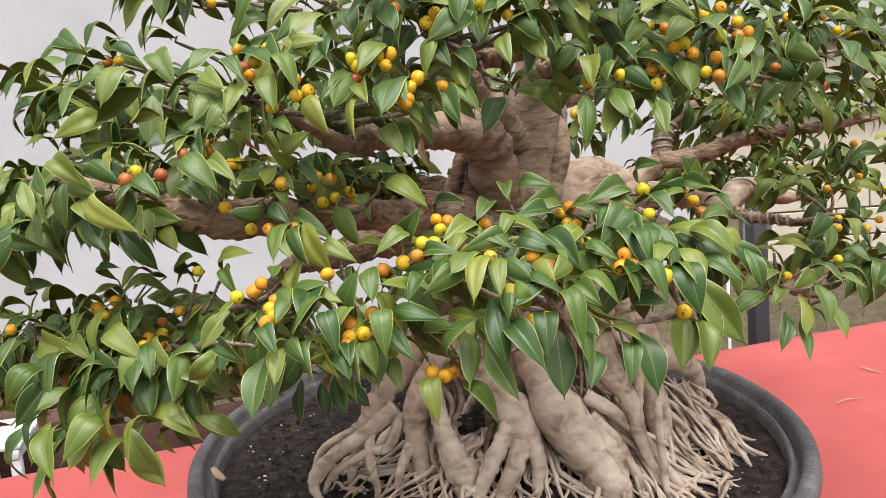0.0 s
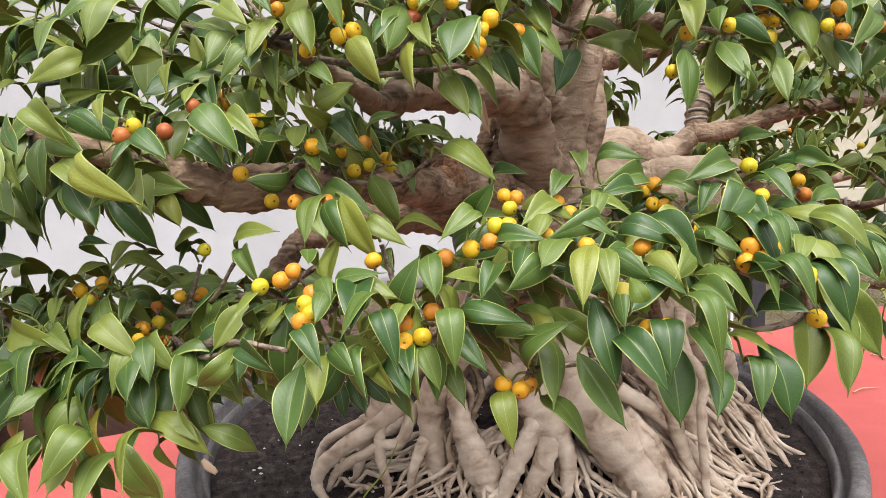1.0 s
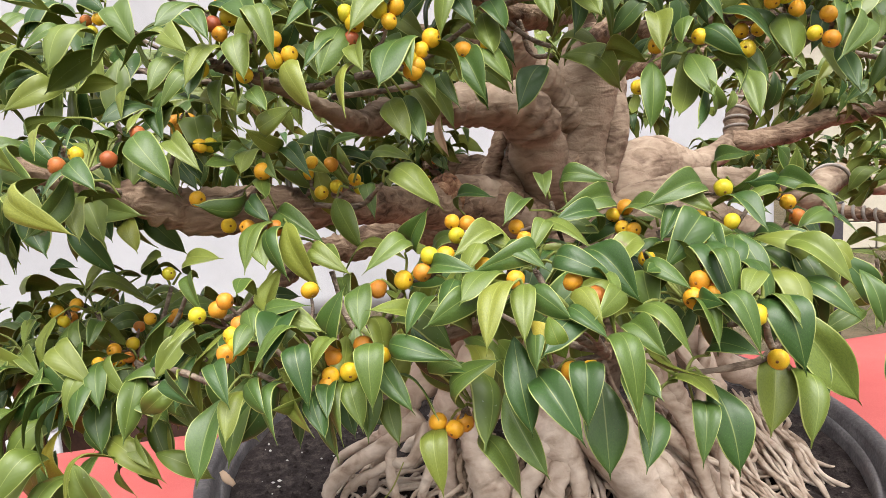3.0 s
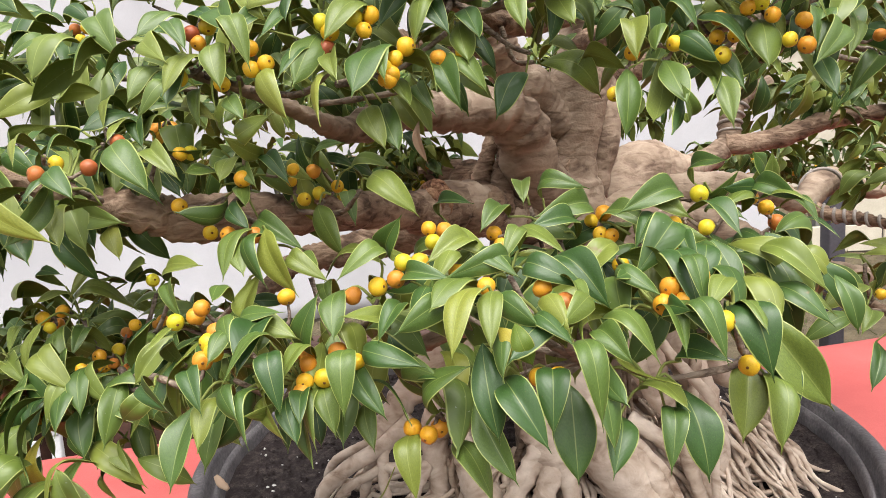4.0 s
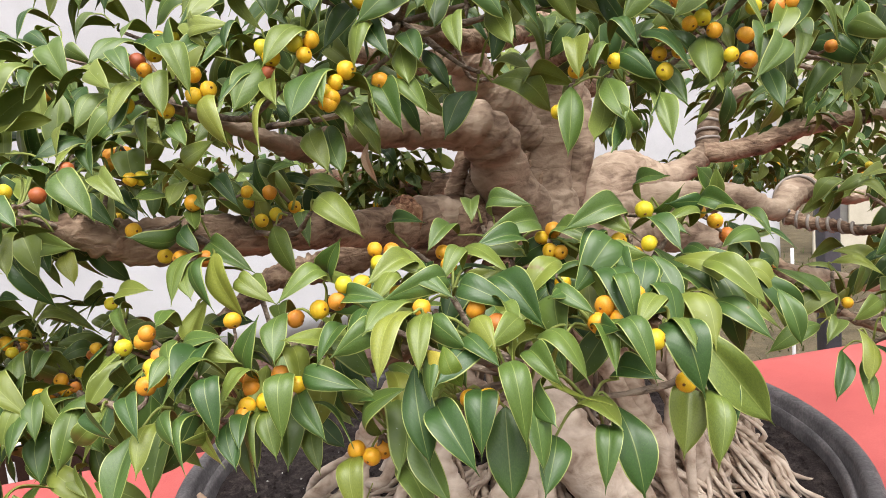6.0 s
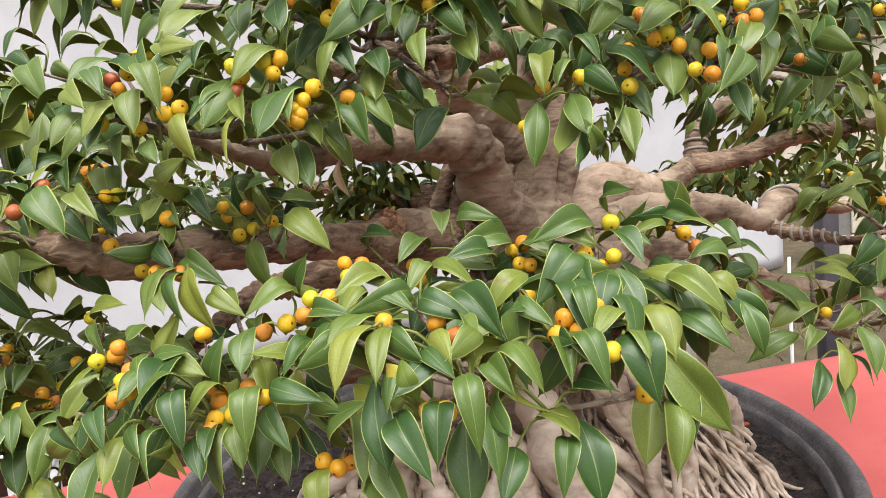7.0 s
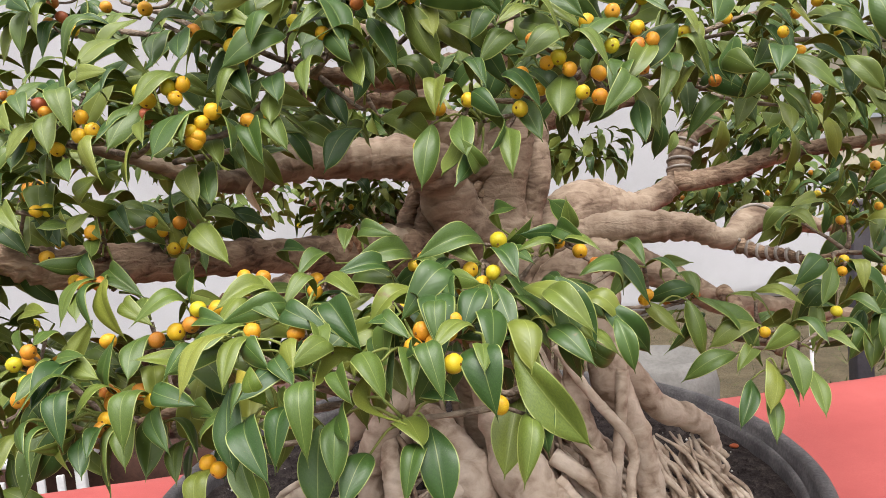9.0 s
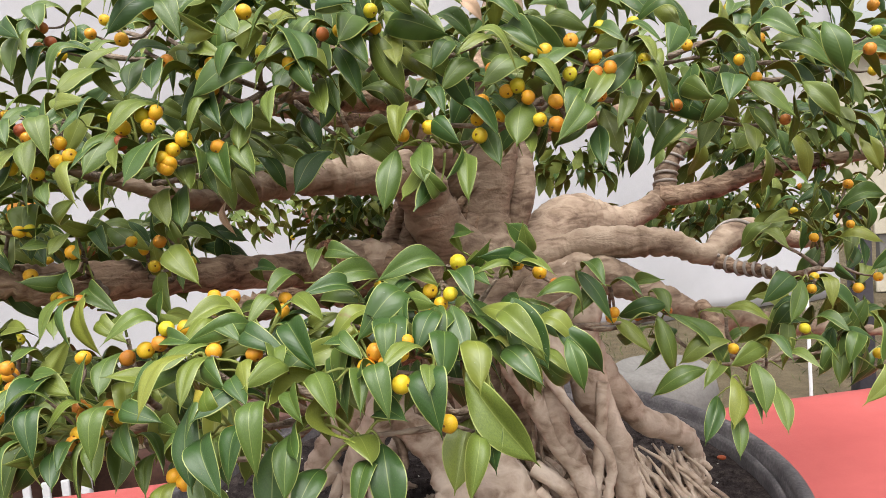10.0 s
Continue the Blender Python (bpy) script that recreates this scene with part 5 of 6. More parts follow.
shoot("low_right_twig", [
    (0.425, 1.028, 1.049, 0.411, 0.990, 1.042, 0.38),
    (0.494, 0.963, 1.050, 0.521, 0.936, 1.038, 0.38),
    (0.454, 1.027, 1.070, 0.494, 1.023, 1.040, 0.38),
    (0.474, 1.009, 1.074, 0.516, 0.993, 1.062, 0.38),
    (0.419, 0.999, 1.082, 0.368, 0.985, 1.074, 0.38),
    (0.505, 0.933, 1.017, 0.507, 0.898, 0.985, 0.47),
    (0.515, 0.958, 1.025, 0.544, 0.932, 1.031, 0.38),
    (0.576, 1.028, 1.032, 0.611, 1.004, 1.035, 0.38),
    (0.504, 0.977, 1.041, 0.466, 0.936, 1.034, 0.38),
    (0.536, 1.000, 1.043, 0.570, 0.978, 1.021, 0.38),
    (0.553, 1.033, 1.049, 0.589, 1.009, 1.045, 0.38),
    (0.606, 1.004, 1.013, 0.582, 0.963, 0.988, 0.38),
])
shoot("right_wired", [
    (0.569, 1.053, 1.090, 0.575, 1.020, 1.066, 0.38),
    (0.565, 1.037, 1.094, 0.606, 1.043, 1.049, 0.38),
    (0.552, 1.034, 1.096, 0.533, 1.004, 1.057, 0.38),
    (0.539, 1.027, 1.098, 0.504, 0.988, 1.080, 0.47),
    (0.515, 1.076, 1.131, 0.546, 1.050, 1.123, 0.38),
    (0.551, 1.101, 1.147, 0.519, 1.060, 1.150, 0.38),
    (0.584, 1.128, 1.149, 0.586, 1.098, 1.184, 0.56),
    (0.561, 1.122, 1.154, 0.578, 1.093, 1.143, 0.38),
    (0.603, 1.100, 1.099, 0.612, 1.068, 1.085, 0.38),
    (0.588, 1.125, 1.115, 0.617, 1.099, 1.122, 0.38),
    (0.605, 1.120, 1.121, 0.648, 1.104, 1.120, 0.38),
    (0.601, 1.136, 1.154, 0.631, 1.109, 1.138, 0.38),
    (0.606, 1.114, 1.158, 0.660, 1.129, 1.169, 0.38),
])
fruit("upper_left", [
    (-0.254, 0.906, 1.333), (-0.239, 0.901, 1.332), (-0.243, 0.896, 1.321),
    (-0.042, 0.705, 1.285), (-0.038, 0.705, 1.279), (-0.026, 0.723, 1.301),
    (-0.035, 0.714, 1.290), (-0.050, 0.698, 1.258), (0.002, 0.690, 1.271),
    (0.003, 0.685, 1.258), (0.012, 0.687, 1.261), (0.046, 0.694, 1.283),
    (0.051, 0.694, 1.277), (0.048, 0.695, 1.267), (0.066, 0.695, 1.284),
    (0.072, 0.693, 1.276), (0.087, 0.689, 1.249), (0.084, 0.687, 1.253),
    (0.113, 0.711, 1.258), (0.085, 0.688, 1.246), (-0.017, 0.687, 1.251),
    (-0.097, 0.756, 1.231), (-0.089, 0.755, 1.230), (-0.085, 0.730, 1.222),
    (-0.228, 0.868, 1.290), (0.076, 0.697, 1.285), (0.096, 0.696, 1.265),
    (0.090, 0.691, 1.258), (0.128, 0.715, 1.261), (-0.077, 0.801, 1.316),
])
fruit("mid_left", [
    (-0.120, 0.648, 1.204), (-0.122, 0.670, 1.210), (-0.108, 0.681, 1.206),
    (-0.062, 0.711, 1.211), (-0.058, 0.718, 1.211), (-0.025, 0.721, 1.192),
    (-0.005, 0.764, 1.195), (0.000, 0.794, 1.192), (0.002, 0.797, 1.175),
    (-0.010, 0.797, 1.171), (0.017, 0.810, 1.172), (0.014, 0.807, 1.179),
    (-0.061, 0.740, 1.155), (-0.040, 0.723, 1.155), (-0.016, 0.711, 1.155),
    (-0.080, 0.736, 1.175), (-0.093, 0.692, 1.221), (-0.094, 0.743, 1.229),
])
fruit("low_left", [
    (-0.221, 0.766, 1.091), (-0.213, 0.762, 1.084), (-0.204, 0.767, 1.096),
    (-0.118, 0.755, 1.120), (-0.189, 0.824, 1.063), (-0.170, 0.781, 1.060),
    (-0.173, 0.760, 1.061), (-0.178, 0.754, 1.052), (-0.173, 0.765, 1.050),
    (-0.038, 0.662, 1.113), (-0.051, 0.661, 1.110), (-0.027, 0.649, 1.121),
    (-0.186, 0.712, 1.031), (-0.193, 0.706, 1.026), (-0.155, 0.718, 1.029),
    (-0.078, 0.686, 1.084), (0.018, 0.668, 1.122),
])
fruit("front_left", [
    (-0.018, 0.635, 1.104), (-0.014, 0.632, 1.099), (-0.020, 0.630, 1.095),
    (-0.015, 0.640, 1.109), (0.032, 0.643, 1.095), (0.038, 0.639, 1.089),
    (0.054, 0.646, 1.094), (0.048, 0.635, 1.082), (0.038, 0.632, 1.081),
    (0.037, 0.629, 1.076), (0.063, 0.655, 1.124), (0.078, 0.654, 1.129),
    (0.037, 0.642, 1.093), (0.066, 0.639, 1.090),
])
fruit("front", [
    (0.093, 0.657, 1.142), (0.089, 0.654, 1.133), (0.101, 0.666, 1.140),
    (0.101, 0.704, 1.155), (0.109, 0.715, 1.152), (0.104, 0.699, 1.147),
    (0.139, 0.736, 1.146), (0.145, 0.717, 1.140), (0.142, 0.630, 1.132),
    (0.171, 0.625, 1.131), (0.123, 0.662, 1.134), (0.094, 0.646, 1.048),
    (0.104, 0.641, 1.046), (0.109, 0.648, 1.047), (0.168, 0.598, 1.093),
    (0.182, 0.620, 1.124), (0.177, 0.596, 1.093),
])
fruit("front_right", [
    (0.204, 0.763, 1.148), (0.212, 0.762, 1.153), (0.209, 0.754, 1.140),
    (0.216, 0.751, 1.139), (0.270, 0.738, 1.165), (0.307, 0.762, 1.159),
    (0.321, 0.778, 1.150), (0.269, 0.712, 1.147), (0.252, 0.725, 1.148),
    (0.261, 0.716, 1.140), (0.252, 0.702, 1.139), (0.237, 0.646, 1.125),
    (0.245, 0.651, 1.127), (0.254, 0.653, 1.129), (0.251, 0.649, 1.123),
    (0.244, 0.643, 1.118), (0.233, 0.640, 1.117), (0.259, 0.622, 1.112),
    (0.277, 0.648, 1.081), (0.331, 0.789, 1.138), (0.367, 0.900, 1.091),
    (0.216, 0.690, 1.130), (0.238, 0.673, 1.134), (0.370, 0.886, 1.098),
])
fruit("upper_right", [
    (0.316, 0.771, 1.284), (0.290, 0.771, 1.276), (0.331, 0.762, 1.258),
    (0.342, 0.764, 1.254), (0.372, 0.799, 1.274), (0.430, 0.875, 1.267),
    (0.257, 0.741, 1.259), (0.308, 0.771, 1.281), (0.233, 0.757, 1.257),
    (0.220, 0.745, 1.231), (0.342, 0.770, 1.270), (0.302, 0.780, 1.265),
    (0.370, 0.800, 1.302), (0.370, 0.799, 1.290), (0.380, 0.803, 1.293),
    (0.406, 0.844, 1.302), (0.399, 0.840, 1.330), (0.375, 0.810, 1.324),
    (0.486, 0.929, 1.290), (0.508, 0.949, 1.323), (0.532, 0.974, 1.336),
    (0.552, 0.983, 1.308), (0.555, 0.992, 1.293), (0.539, 1.016, 1.254),
    (0.620, 1.016, 1.327), (0.525, 0.969, 1.348), (0.300, 0.765, 1.296),
    (0.323, 0.770, 1.275), (0.354, 0.793, 1.314), (0.336, 0.781, 1.307),
])
fruit("upper_right", [
    (0.352, 0.788, 1.290), (0.287, 0.763, 1.263), (0.289, 0.757, 1.251),
    (0.481, 0.929, 1.348), (0.485, 0.931, 1.338), (0.626, 1.049, 1.294),
])
fruit("low_right_twig", [
    (0.545, 1.002, 1.053), (0.476, 0.974, 1.042), (0.613, 1.018, 1.023),
    (0.420, 1.012, 1.074), (0.391, 0.993, 1.073),
])
fruit("right_wired", [
    (0.565, 1.045, 1.096), (0.560, 1.034, 1.086), (0.582, 1.112, 1.129),
    (0.613, 1.074, 1.078), (0.619, 1.117, 1.184), (0.637, 1.091, 1.086),
])
fruit("top_front", [
    (0.188, 0.735, 1.330), (0.197, 0.745, 1.333), (0.211, 0.748, 1.333),
    (0.218, 0.755, 1.346), (0.219, 0.759, 1.335), (0.232, 0.774, 1.334),
    (0.184, 0.733, 1.311), (0.168, 0.719, 1.310), (0.148, 0.723, 1.320),
    (0.104, 0.717, 1.309), (0.119, 0.718, 1.309), (0.110, 0.716, 1.300),
    (0.111, 0.718, 1.316), (0.081, 0.710, 1.321), (0.045, 0.713, 1.341),
    (-0.029, 0.796, 1.381), (0.072, 0.710, 1.356), (-0.135, 0.847, 1.398),
    (-0.123, 0.841, 1.382), (-0.109, 0.837, 1.368), (-0.139, 0.844, 1.380),
    (0.138, 0.720, 1.349), (-0.048, 0.801, 1.373),
])
# dry and yellowing leaves
leaf(BR["upper_left"], (0.090, 0.758, 1.223), (0.095, 0.754, 1.193), 0.2, 0.2, 1, DRY_MESHES)
leaf(BR["upper_left"], (0.279, 0.776, 1.349), (0.294, 0.778, 1.332), 0.55, 0.2, 1, DRY_MESHES)
leaf(BR["low_left"], (-0.177, 0.695, 1.025), (-0.173, 0.690, 0.983), 0.42, 0.2, 1, OLD_MESHES)
leaf(BR["front"], (0.158, 0.594, 1.121), (0.166, 0.592, 1.100), 0.5, 0.2, 1, OLD_MESHES)
leaf(BR["front"], (0.150, 0.595, 1.119), (0.164, 0.597, 1.101), 0.5, 0.2, 1, OLD_MESHES)


# ---- roots ----
def root_path(r, a0, z0, r0, reach, rad, swirl, rise=0.0):
    """A root that leaves the trunk at angle a0, runs down and out over the soil and dips into it at its end."""
    pts, n = [], 6
    for i in range(n + 1):
        t = i / n
        d = r0 + (reach - r0) * t ** r.uniform(1.1, 1.3)
        a = a0 + swirl * t * t + r.gauss(0, 0.045)
        x, y = 0.165 + d * math.cos(a) * 1.05, 1.215 + d * math.sin(a) * 0.9
        ground = soil_height(x, y) + rad * 0.3
        z = ground + (z0 - ground) * (1 - t) ** 1.9 + (0.012 * r.random() + rise * math.sin(t * 3.1)) * (1 - t)
        if i == n:
            z = ground - rad * 1.5
        pts.append((x, y, z, rad * (1 - 0.62 * t) * r.uniform(0.85, 1.15) * (0.4 if i == 0 else 1.0)))
    return pts


def roots():
    r = random.Random(21)
    # heavy roots, each with its own course: claws in front, uprights on the flanks
    heavy = (
        [(0.172, 1.15, 1.01, 0.022), (0.178, 1.14, 0.958, 0.0215), (0.194, 1.13, 0.906, 0.0258), (0.216, 1.105, 0.853, 0.0325), (0.246, 1.085, 0.811, 0.0315), (0.273, 1.07, 0.77, 0.0258), (0.298, 1.06, 0.728, 0.0163)],
        [(0.248, 1.09, 0.836, 0.016), (0.272, 1.08, 0.815, 0.0144), (0.289, 1.07, 0.793, 0.0112), (0.300, 1.055, 0.745, 0.0064)],
        [(0.085, 1.16, 1.0, 0.016), (0.080, 1.145, 0.929, 0.0193), (0.114, 1.135, 0.896, 0.0208), (0.147, 1.12, 0.862, 0.0255), (0.165, 1.10, 0.831, 0.0275), (0.165, 1.085, 0.80, 0.019)],
        [(0.161, 1.10, 0.845, 0.0174), (0.135, 1.08, 0.812, 0.0134), (0.116, 1.065, 0.782, 0.0111), (0.099, 1.05, 0.745, 0.0072)],
        [(0.167, 1.09, 0.826, 0.0159), (0.157, 1.07, 0.797, 0.0134), (0.142, 1.06, 0.771, 0.0111), (0.128, 1.045, 0.737, 0.0079)],
        [(0.173, 1.09, 0.83, 0.0151), (0.184, 1.075, 0.802, 0.0119), (0.184, 1.065, 0.775, 0.0095), (0.178, 1.055, 0.738, 0.0056)],
        [(0.09, 1.15, 1.0, 0.017), (0.065, 1.13, 0.938, 0.0192), (0.035, 1.13, 0.891, 0.0195), (0.019, 1.13, 0.846, 0.0182), (0.02, 1.125, 0.802, 0.015), (0.026, 1.115, 0.74, 0.0101)],
        [(0.018, 1.125, 0.819, 0.0108), (-0.001, 1.11, 0.788, 0.0075), (-0.01, 1.1, 0.756, 0.0058), (0.001, 1.085, 0.728, 0.0042)],
        [(0.07, 1.17, 1.0, 0.022), (0.022, 1.16, 0.933, 0.0245), (-0.01, 1.16, 0.897, 0.023), (-0.036, 1.155, 0.866, 0.0186), (-0.054, 1.15, 0.834, 0.0145), (-0.075, 1.15, 0.79, 0.0086), (-0.09, 1.15, 0.735, 0.006)],
        [(-0.011, 1.14, 0.857, 0.0133), (-0.053, 1.13, 0.825, 0.0109), (-0.095, 1.12, 0.801, 0.0101), (-0.127, 1.115, 0.775, 0.0103), (-0.133, 1.11, 0.753, 0.0077), (-0.119, 1.1, 0.734, 0.0043)],
        [(-0.004, 1.14, 0.848, 0.01), (-0.022, 1.125, 0.804, 0.0075), (-0.052, 1.12, 0.799, 0.0067), (-0.104, 1.12, 0.77, 0.006), (-0.122, 1.12, 0.74, 0.0034)],
        [(-0.047, 1.15, 0.842, 0.0085), (-0.082, 1.15, 0.818, 0.0069), (-0.128, 1.16, 0.79, 0.0061), (-0.15, 1.165, 0.745, 0.0035)],
        [(-0.049, 1.13, 0.824, 0.0076), (-0.05, 1.115, 0.788, 0.0067), (-0.04, 1.1, 0.753, 0.005), (-0.044, 1.1, 0.732, 0.0034)],
        [(0.045, 1.14, 0.92, 0.010), (0.052, 1.115, 0.86, 0.0125), (0.06, 1.1, 0.826, 0.0145), (0.072, 1.09, 0.795, 0.0202), (0.084, 1.085, 0.77, 0.0211), (0.087, 1.075, 0.735, 0.0147)],
        [(0.222, 1.13, 1.06, 0.014), (0.240, 1.125, 0.992, 0.0155), (0.268, 1.125, 0.937, 0.0140), (0.293, 1.12, 0.892, 0.0140), (0.317, 1.108, 0.856, 0.0125), (0.322, 1.10, 0.821, 0.0095), (0.337, 1.09, 0.776, 0.0074), (0.36, 1.08, 0.726, 0.0059)],
        [(0.345, 1.16, 0.96, 0.0075), (0.34, 1.15, 0.909, 0.0075), (0.334, 1.14, 0.863, 0.0075), (0.327, 1.12, 0.825, 0.0083), (0.331, 1.1, 0.788, 0.0066), (0.345, 1.085, 0.735, 0.005)],
        [(0.257, 1.12, 0.865, 0.0106), (0.293, 1.11, 0.843, 0.0098), (0.332, 1.105, 0.804, 0.0083), (0.358, 1.09, 0.767, 0.0075), (0.387, 1.08, 0.726, 0.005)],
        [(0.261, 1.1, 0.844, 0.0088), (0.292, 1.09, 0.81, 0.0081), (0.311, 1.08, 0.774, 0.0073), (0.337, 1.07, 0.728, 0.0058)],
        [(0.30, 1.20, 1.10, 0.030), (0.325, 1.192, 1.06, 0.025), (0.322, 1.19, 1.009, 0.0225), (0.328, 1.19, 0.941, 0.0225), (0.349, 1.19, 0.889, 0.0215), (0.362, 1.19, 0.844, 0.019), (0.372, 1.185, 0.79, 0.0165), (0.38, 1.18, 0.735, 0.011)],
        [(0.285, 1.15, 1.05, 0.012), (0.293, 1.13, 0.995, 0.012), (0.287, 1.13, 0.953, 0.0136), (0.293, 1.12, 0.913, 0.0129), (0.31, 1.115, 0.878, 0.0115), (0.325, 1.11, 0.835, 0.009), (0.335, 1.105, 0.74, 0.006)],
        [(0.27, 1.125, 1.0, 0.006), (0.293, 1.11, 0.966, 0.0058), (0.318, 1.1, 0.933, 0.0062), (0.345, 1.09, 0.903, 0.0062), (0.352, 1.085, 0.877, 0.006), (0.346, 1.075, 0.84, 0.0055), (0.352, 1.065, 0.74, 0.005)],
        [(0.31, 1.21, 1.02, 0.022), (0.336, 1.22, 0.971, 0.0201), (0.359, 1.23, 0.929, 0.0174), (0.386, 1.25, 0.886, 0.019), (0.431, 1.28, 0.856, 0.018), (0.455, 1.297, 0.832, 0.0135), (0.462, 1.298, 0.79, 0.009), (0.465, 1.295, 0.735, 0.006)],
    )
    for pts in heavy:
        limb("root", pts, tree, ROOT_BARK, 9, 16, 0.15, 0.02, r.uniform(0, 50), "thick smooth pale root")
    for a, z0, reach, rad in ((22, 0.98, 0.25, 0.02), (60, 0.95, 0.22, 0.025), (110, 0.95, 0.22, 0.025), (160, 0.96, 0.25, 0.022)):
        limb("root", root_path(r, radians(a), z0, 0.06, reach, rad, r.uniform(-0.25, 0.25)), tree, ROOT_BARK, 6, 14, 0.16, 0.012, r.uniform(0, 50), "thick pale buttress root")
    # thin roots that run low over the soil in front, wavy and crossing
    for k in range(62):
        a = radians(r.triangular(-178, -20, -70) if k % 2 else r.triangular(-178, -100, -130))
        reach = r.uniform(0.17, 0.30)
        limb("root", root_path(r, a, r.uniform(0.765, 0.81), r.uniform(0.07, 0.12), reach, r.uniform(0.0028, 0.0062), r.gauss(0, 0.55), r.uniform(0, 0.02)), tree, ROOT_BARK, 5, 7, 0.3, 0.06, r.uniform(0, 50))
    # thin dark strands that hang between the heavy roots
    for k in range(16):
        x, y = r.uniform(0.03, 0.31), 1.15 + r.uniform(-0.01, 0.02)
        q = r.uniform(0.0022, 0.0048)
        pts = [(x + r.gauss(0, 0.008), y + 0.01, 1.0, q), (x + r.gauss(0, 0.012), y, 0.93, q), (x + r.gauss(0, 0.016), y - 0.012, 0.86, q), (x + r.gauss(0, 0.022), y - 0.03, 0.80, q * 0.9), (x + r.gauss(0, 0.03), y - 0.05, 0.742, q * 0.7)]
        limb("root", pts, tree, BARK, 5, 7, 0.25, 0.05, r.uniform(0, 50), "thin aerial root")
    # a dense mat of thin roots combed outwards from the flank
    for k in range(85):
        a = radians(r.triangular(-62, 22, -22))
        limb("root", root_path(r, a, r.uniform(0.77, 0.86), r.uniform(0.08, 0.14), r.uniform(0.22, 0.325), r.uniform(0.0028, 0.0062), r.gauss(0, 0.3), r.uniform(0, 0.03)), tree, ROOT_BARK, 5, 7, 0.28, 0.06, r.uniform(0, 50))
    # a fan of thin roots under the flank root, out to the loops
    for k in range(48):
        u = r.random()
        x, y, z = 0.35 + 0.10 * u, 1.225 + 0.07 * u + r.uniform(-0.01, 0.01), 0.868 - 0.045 * u - 0.04 * r.random()
        a = radians(r.triangular(-95, 20, -40))
        n, q = r.uniform(0.07, 0.135), r.uniform(0.0026, 0.0056)
        pts = [(x, y, z, q * 0.4)]
        for i in range(1, 6):
            t = i / 5
            px_, py_ = x + n * t * math.cos(a) + r.gauss(0, 0.0085), y + n * t * math.sin(a) + r.gauss(0, 0.0085)
            low = soil_height(px_, py_) + 0.004
            pts.append((px_, py_, low + (z - low) * (1 - t) ** 1.6 + 0.006 * r.random() * (1 - t) - (0.012 if i == 5 else 0), q * (1 - 0.4 * t)))
        limb("root", pts, tree, ROOT_BARK, 5, 7, 0.28, 0.06, r.uniform(0, 50))
    # short rootlets that lie over the soil
    for k in range(75):
        a, d = radians(r.uniform(-178, 15)), r.uniform(0.15, 0.29)
        x, y = 0.165 + d * math.cos(a) * 1.05, 1.215 + d * math.sin(a) * 0.9
        h = a + r.gauss(0, 0.8)
        n = r.uniform(0.03, 0.085)
        pts = []
        for i in range(5):
            q = (i / 4 - 0.4) * n
            px_, py_ = x + q * math.cos(h) + r.gauss(0, 0.005), y + q * math.sin(h) + r.gauss(0, 0.005)
            pts.append((px_, py_, soil_height(px_, py_) + r.uniform(0.003, 0.016) - (0.007 if i in (0, 4) else 0), 0.0042 - 0.0006 * i))
        limb("root", pts, tree, ROOT_BARK, 4, 6, 0.25, 0.05, r.uniform(0, 50))


roots()


# ---- twigs and leaf stalks ----
def nearest_on(key, p):
    """The place on a branch's mesh nearest to p."""
    best = min(BR[key].data.vertices, key=lambda v: (v.co - p).length_squared)
    return best.co.copy()


def twigs():
    r = random.Random(31)
    groups = []
    for key, base, tip in SPRIGS:
        for g in groups:
            if g[0] == key and (g[1] - base).length < 0.05:
                g[2].append((base, tip))
                break
        else:
            groups.append((key, base, [(base, tip)]))
    for key, first, items in groups:
        c = sum((b for b, _ in items), Vector()) / len(items)
        start = nearest_on(key, c)
        back = (start - c)
        if back.length > 0.11:
            back = back.normalized() * 0.11
            start = c + back
        hub = c + back * 0.12 + Vector((0, 0, -0.004))
        mid = (start + hub) / 2 + Vector((r.gauss(0, 0.006), r.gauss(0, 0.006), r.uniform(-0.012, 0.004)))
        v, f = tube_data([(*start, 0.0027), (*mid, 0.0022), (*hub, 0.0016)], 5, 6, 0.3, 0.06, r.uniform(0, 40))
        n = len(f)
        for b, tip in items:
            d = (tip - b).normalized()
            h = hub + (b - hub) * 0.15
            m = (h + b) / 2 - d * 0.003 + Vector((0, 0, 0.003))
            v2, f2 = tube_data([(*h, 0.0011), (*m, 0.0009), (*(b + d * 0.001), 0.0007)], 3, 5, 0.0)
            f += [tuple(len(v) + k for k in q) for q in f2]
            v += v2
        twig = mesh_object("twig", v, f, [TWIG_BARK, LEAF_BACK], BR[key])
        for q in twig.data.polygons[n:]:
            q.material_index = 1


    for key, p in FRUIT:
        best = min(SPRIGS, key=lambda s: (s[1] - p).length_squared)
        a = best[1] + (p - best[1]) * (0.0 if (best[1] - p).length < 0.045 else 1 - 0.045 / (best[1] - p).length)
        m = (a + p) / 2 + Vector((r.gauss(0, 0.002), 0.003, -0.003))
        limb("twig", [(*a, 0.0016), (*m, 0.0013), (*p, 0.001)], BR[key], TWIG_BARK, 3, 5, 0.2, 0.04, r.uniform(0, 9))


twigs()


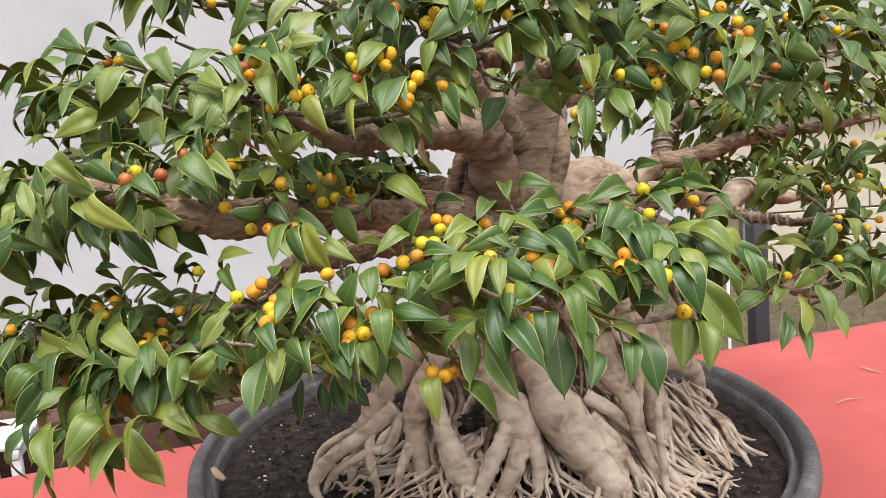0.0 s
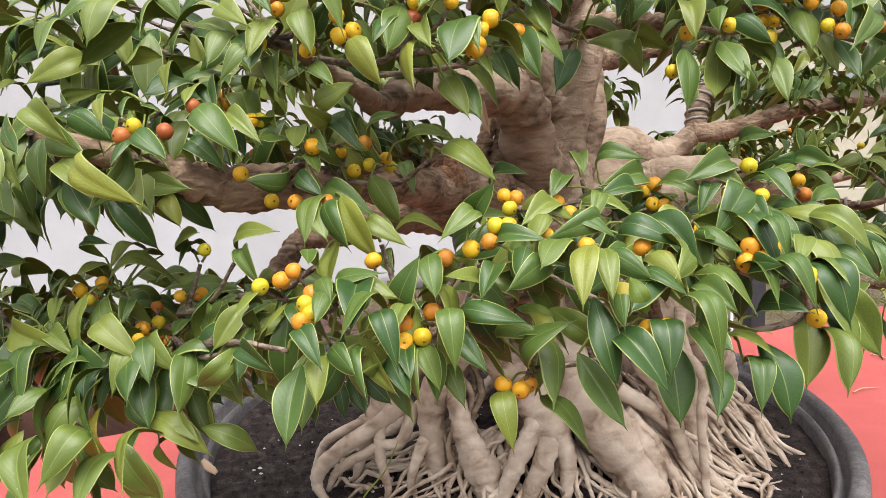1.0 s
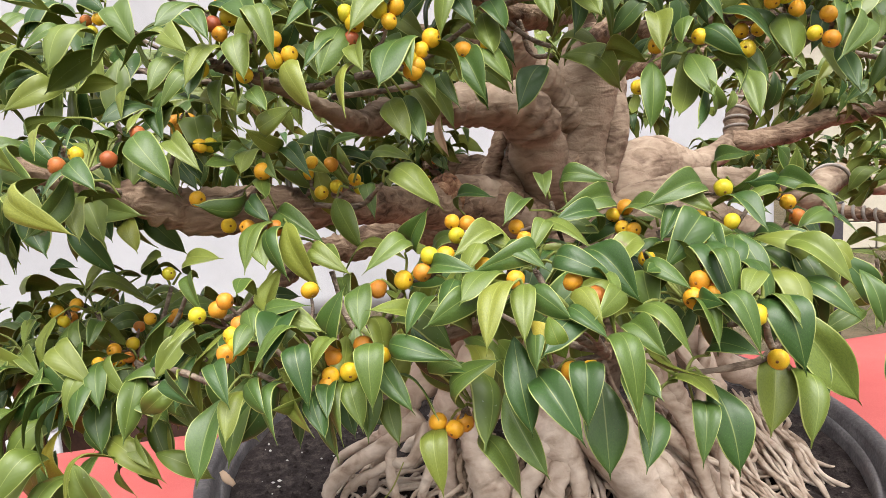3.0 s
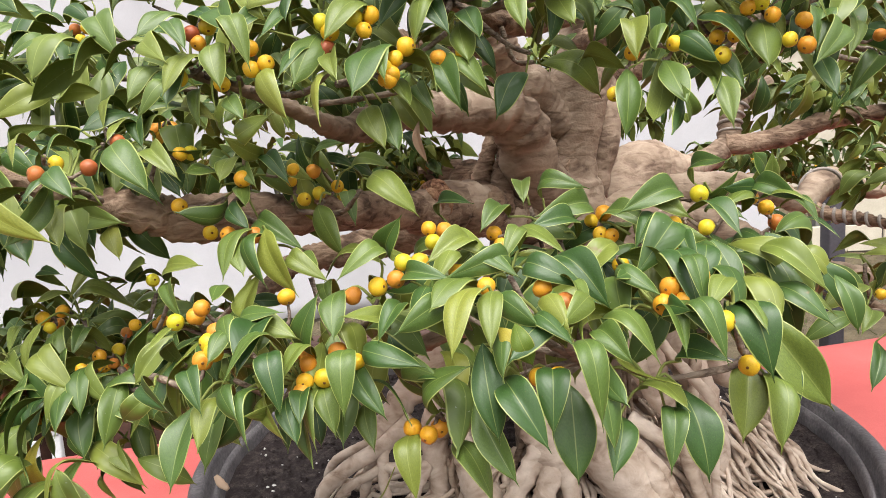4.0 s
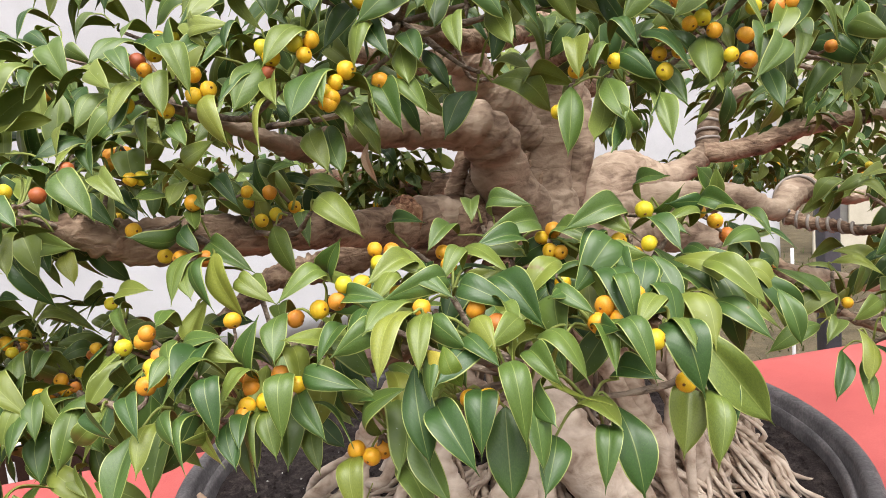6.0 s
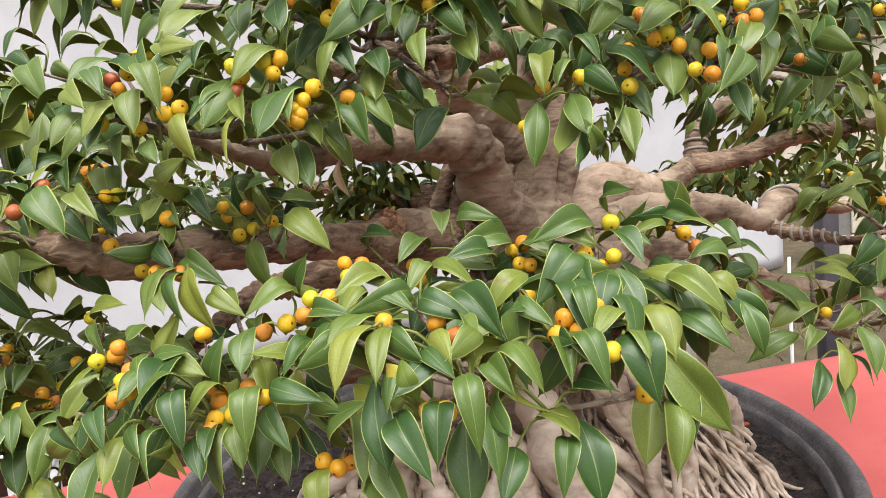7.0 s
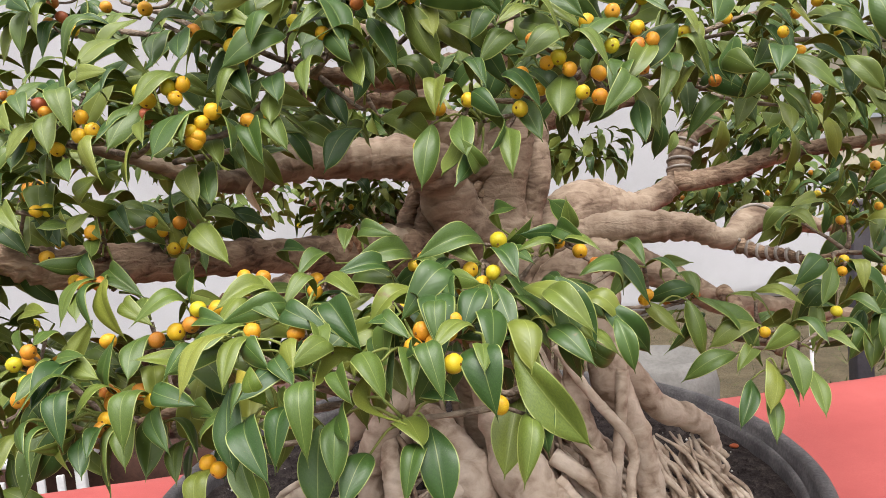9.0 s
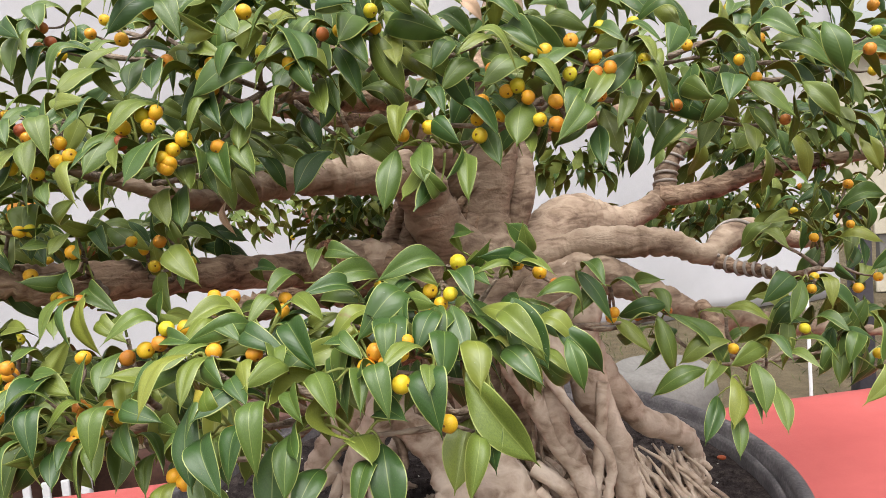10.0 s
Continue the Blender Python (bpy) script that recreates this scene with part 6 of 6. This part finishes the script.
# ---- inner and hidden leaves, gathered by pad ----
def pad(branch_key, centre, size, count, drop, length, seed, far=False, label="dense mass of small drooping leaves"):
    """Leaves through a flattened cushion of the given half sizes; the stalks point outwards, the tips droop."""
    r = random.Random(seed)
    mass = Foliage()
    c = Vector(centre)
    for _ in range(count):
        a, d = r.uniform(0, 6.283), math.sqrt(r.random())
        p = c + Vector((size[0] * d * math.cos(a), size[1] * d * math.sin(a), size[2] * r.uniform(-1, 1)))
        out = Vector((math.cos(a), math.sin(a), 0)) * r.uniform(0.3, 1.0) + Vector((r.gauss(0, 0.4), r.gauss(0, 0.4), 0))
        out.z = -drop * r.uniform(0.1, 1.3)
        n = length * r.uniform(0.7, 1.15)
        mass.add(p, p + out.normalized() * n, r.uniform(0.32, 0.42), r.gauss(0, 0.5), far)
    return mass.build(BR[branch_key], label)
pad("upper_left", (-0.07, 0.84, 1.275), (0.19, 0.13, 0.03), 115, 0.6, 0.05, 11)
pad("mid_left", (-0.16, 0.84, 1.205), (0.16, 0.10, 0.015), 80, 1.0, 0.05, 12)
pad("mid_left", (-0.07, 0.90, 1.19), (0.07, 0.07, 0.02), 22, 0.8, 0.048, 32)
pad("low_left", (-0.23, 0.82, 1.055), (0.17, 0.12, 0.025), 160, 1.0, 0.05, 13)
pad("front_left", (0.02, 0.70, 1.085), (0.12, 0.05, 0.018), 55, 1.1, 0.05, 33)
pad("top_front", (0.14, 0.83, 1.335), (0.20, 0.13, 0.035), 190, 0.6, 0.05, 14)
pad("top_front", (0.17, 0.92, 1.40), (0.26, 0.16, 0.035), 170, 0.6, 0.05, 34)
pad("upper_right", (0.40, 0.93, 1.29), (0.20, 0.12, 0.025), 105, 0.7, 0.05, 15)
pad("upper_right", (0.48, 1.0, 1.345), (0.24, 0.15, 0.03), 110, 0.6, 0.05, 35)
pad("front", (0.19, 0.74, 1.115), (0.14, 0.06, 0.02), 85, 0.9, 0.05, 16)
pad("front_right", (0.27, 0.73, 1.125), (0.10, 0.05, 0.02), 40, 1.1, 0.05, 36)
pad("right", (0.68, 1.22, 1.15), (0.14, 0.14, 0.04), 130, 0.9, 0.048, 17)
pad("low_right", (0.64, 1.12, 1.045), (0.13, 0.12, 0.025), 80, 1.2, 0.05, 18)
pad("back_limb", (0.72, 1.55, 1.27), (0.26, 0.2, 0.05), 240, 0.8, 0.046, 19, True)
pad("back_limb", (0.52, 1.75, 1.12), (0.16, 0.12, 0.04), 120, 0.8, 0.046, 39, True)
pad("back_left", (-0.40, 1.62, 1.20), (0.16, 0.16, 0.04), 120, 0.8, 0.046, 20, True)
pad("back_left", (0.02, 1.52, 1.14), (0.14, 0.12, 0.05), 110, 0.8, 0.046, 40, True)
pad("back_upper", (0.45, 1.5, 1.37), (0.36, 0.22, 0.05), 220, 0.8, 0.046, 21, True)
pad("mid_left", (-0.23, 0.76, 1.195), (0.09, 0.08, 0.03), 75, 1.1, 0.052, 41)
pad("low_left", (-0.34, 0.84, 1.06), (0.12, 0.12, 0.025), 80, 1.0, 0.052, 42)
pad("upper_left", (-0.25, 0.90, 1.30), (0.10, 0.1, 0.025), 70, 0.9, 0.05, 43)
pad("back_left", (-0.055, 1.44, 1.175), (0.085, 0.09, 0.045), 210, 0.9, 0.046, 44, True)
pad("back_limb", (0.60, 1.72, 1.14), (0.18, 0.1, 0.035), 240, 0.8, 0.046, 45, True)


def far_figs(key, centre, size, count, seed):
    r = random.Random(seed)
    for _ in range(count):
        fig(BR[key], tuple(c + s * r.uniform(-1, 1) for c, s in zip(centre, size)), 0.0095)


far_figs("back_limb", (0.62, 1.68, 1.14), (0.15, 0.06, 0.03), 16, 1)
far_figs("back_left", (-0.05, 1.40, 1.165), (0.12, 0.05, 0.03), 10, 2)
far_figs("mid_left", (-0.10, 0.80, 1.18), (0.12, 0.05, 0.02), 8, 3)
far_figs("low_left", (-0.26, 0.76, 1.06), (0.14, 0.06, 0.03), 14, 4)
far_figs("upper_right", (0.45, 0.90, 1.31), (0.16, 0.06, 0.03), 16, 5)
far_figs("right", (0.66, 1.15, 1.13), (0.10, 0.06, 0.04), 10, 6)
pad("back_limb", (0.60, 1.46, 1.235), (0.16, 0.07, 0.035), 60, 1.2, 0.048, 46, True)
pad("upper_right", (0.52, 1.12, 1.26), (0.14, 0.12, 0.03), 26, 1.1, 0.05, 47)
pad("low_left", (-0.16, 0.74, 1.045), (0.10, 0.05, 0.03), 60, 1.0, 0.05, 48)
pad("back_upper", (0.305, 1.634, 1.249), (0.07, 0.08, 0.03), 75, 1.2, 0.048, 51, True)
pad("top_front", (-0.139, 0.876, 1.393), (0.06, 0.04, 0.02), 26, 1.0, 0.05, 52)
pad("back_upper", (0.64, 1.434, 1.245), (0.10, 0.07, 0.025), 45, 1.1, 0.048, 53, True)
pad("back_left", (-0.02, 1.40, 1.305), (0.22, 0.20, 0.02), 420, 0.6, 0.05, 54, True)
pad("back_left", (0.0, 1.30, 1.285), (0.12, 0.06, 0.025), 90, 0.9, 0.05, 55)
pad("mid_left", (-0.319, 0.900, 1.205), (0.1, 0.07, 0.03), 85, 1.1, 0.05, 61)
pad("low_left", (-0.317, 0.880, 1.039), (0.12, 0.07, 0.03), 90, 1.1, 0.05, 62)
pad("upper_left", (-0.182, 1.140, 1.276), (0.17, 0.09, 0.02), 85, 0.8, 0.05, 63)
pad("low_left", (-0.110, 0.949, 0.983), (0.10, 0.06, 0.025), 48, 1.2, 0.05, 64)
pad("mid_left", (-0.30, 0.74, 1.175), (0.07, 0.05, 0.02), 36, 1.5, 0.052, 71)
pad("low_left", (-0.19, 0.705, 1.005), (0.09, 0.03, 0.014), 26, 1.6, 0.05, 72)
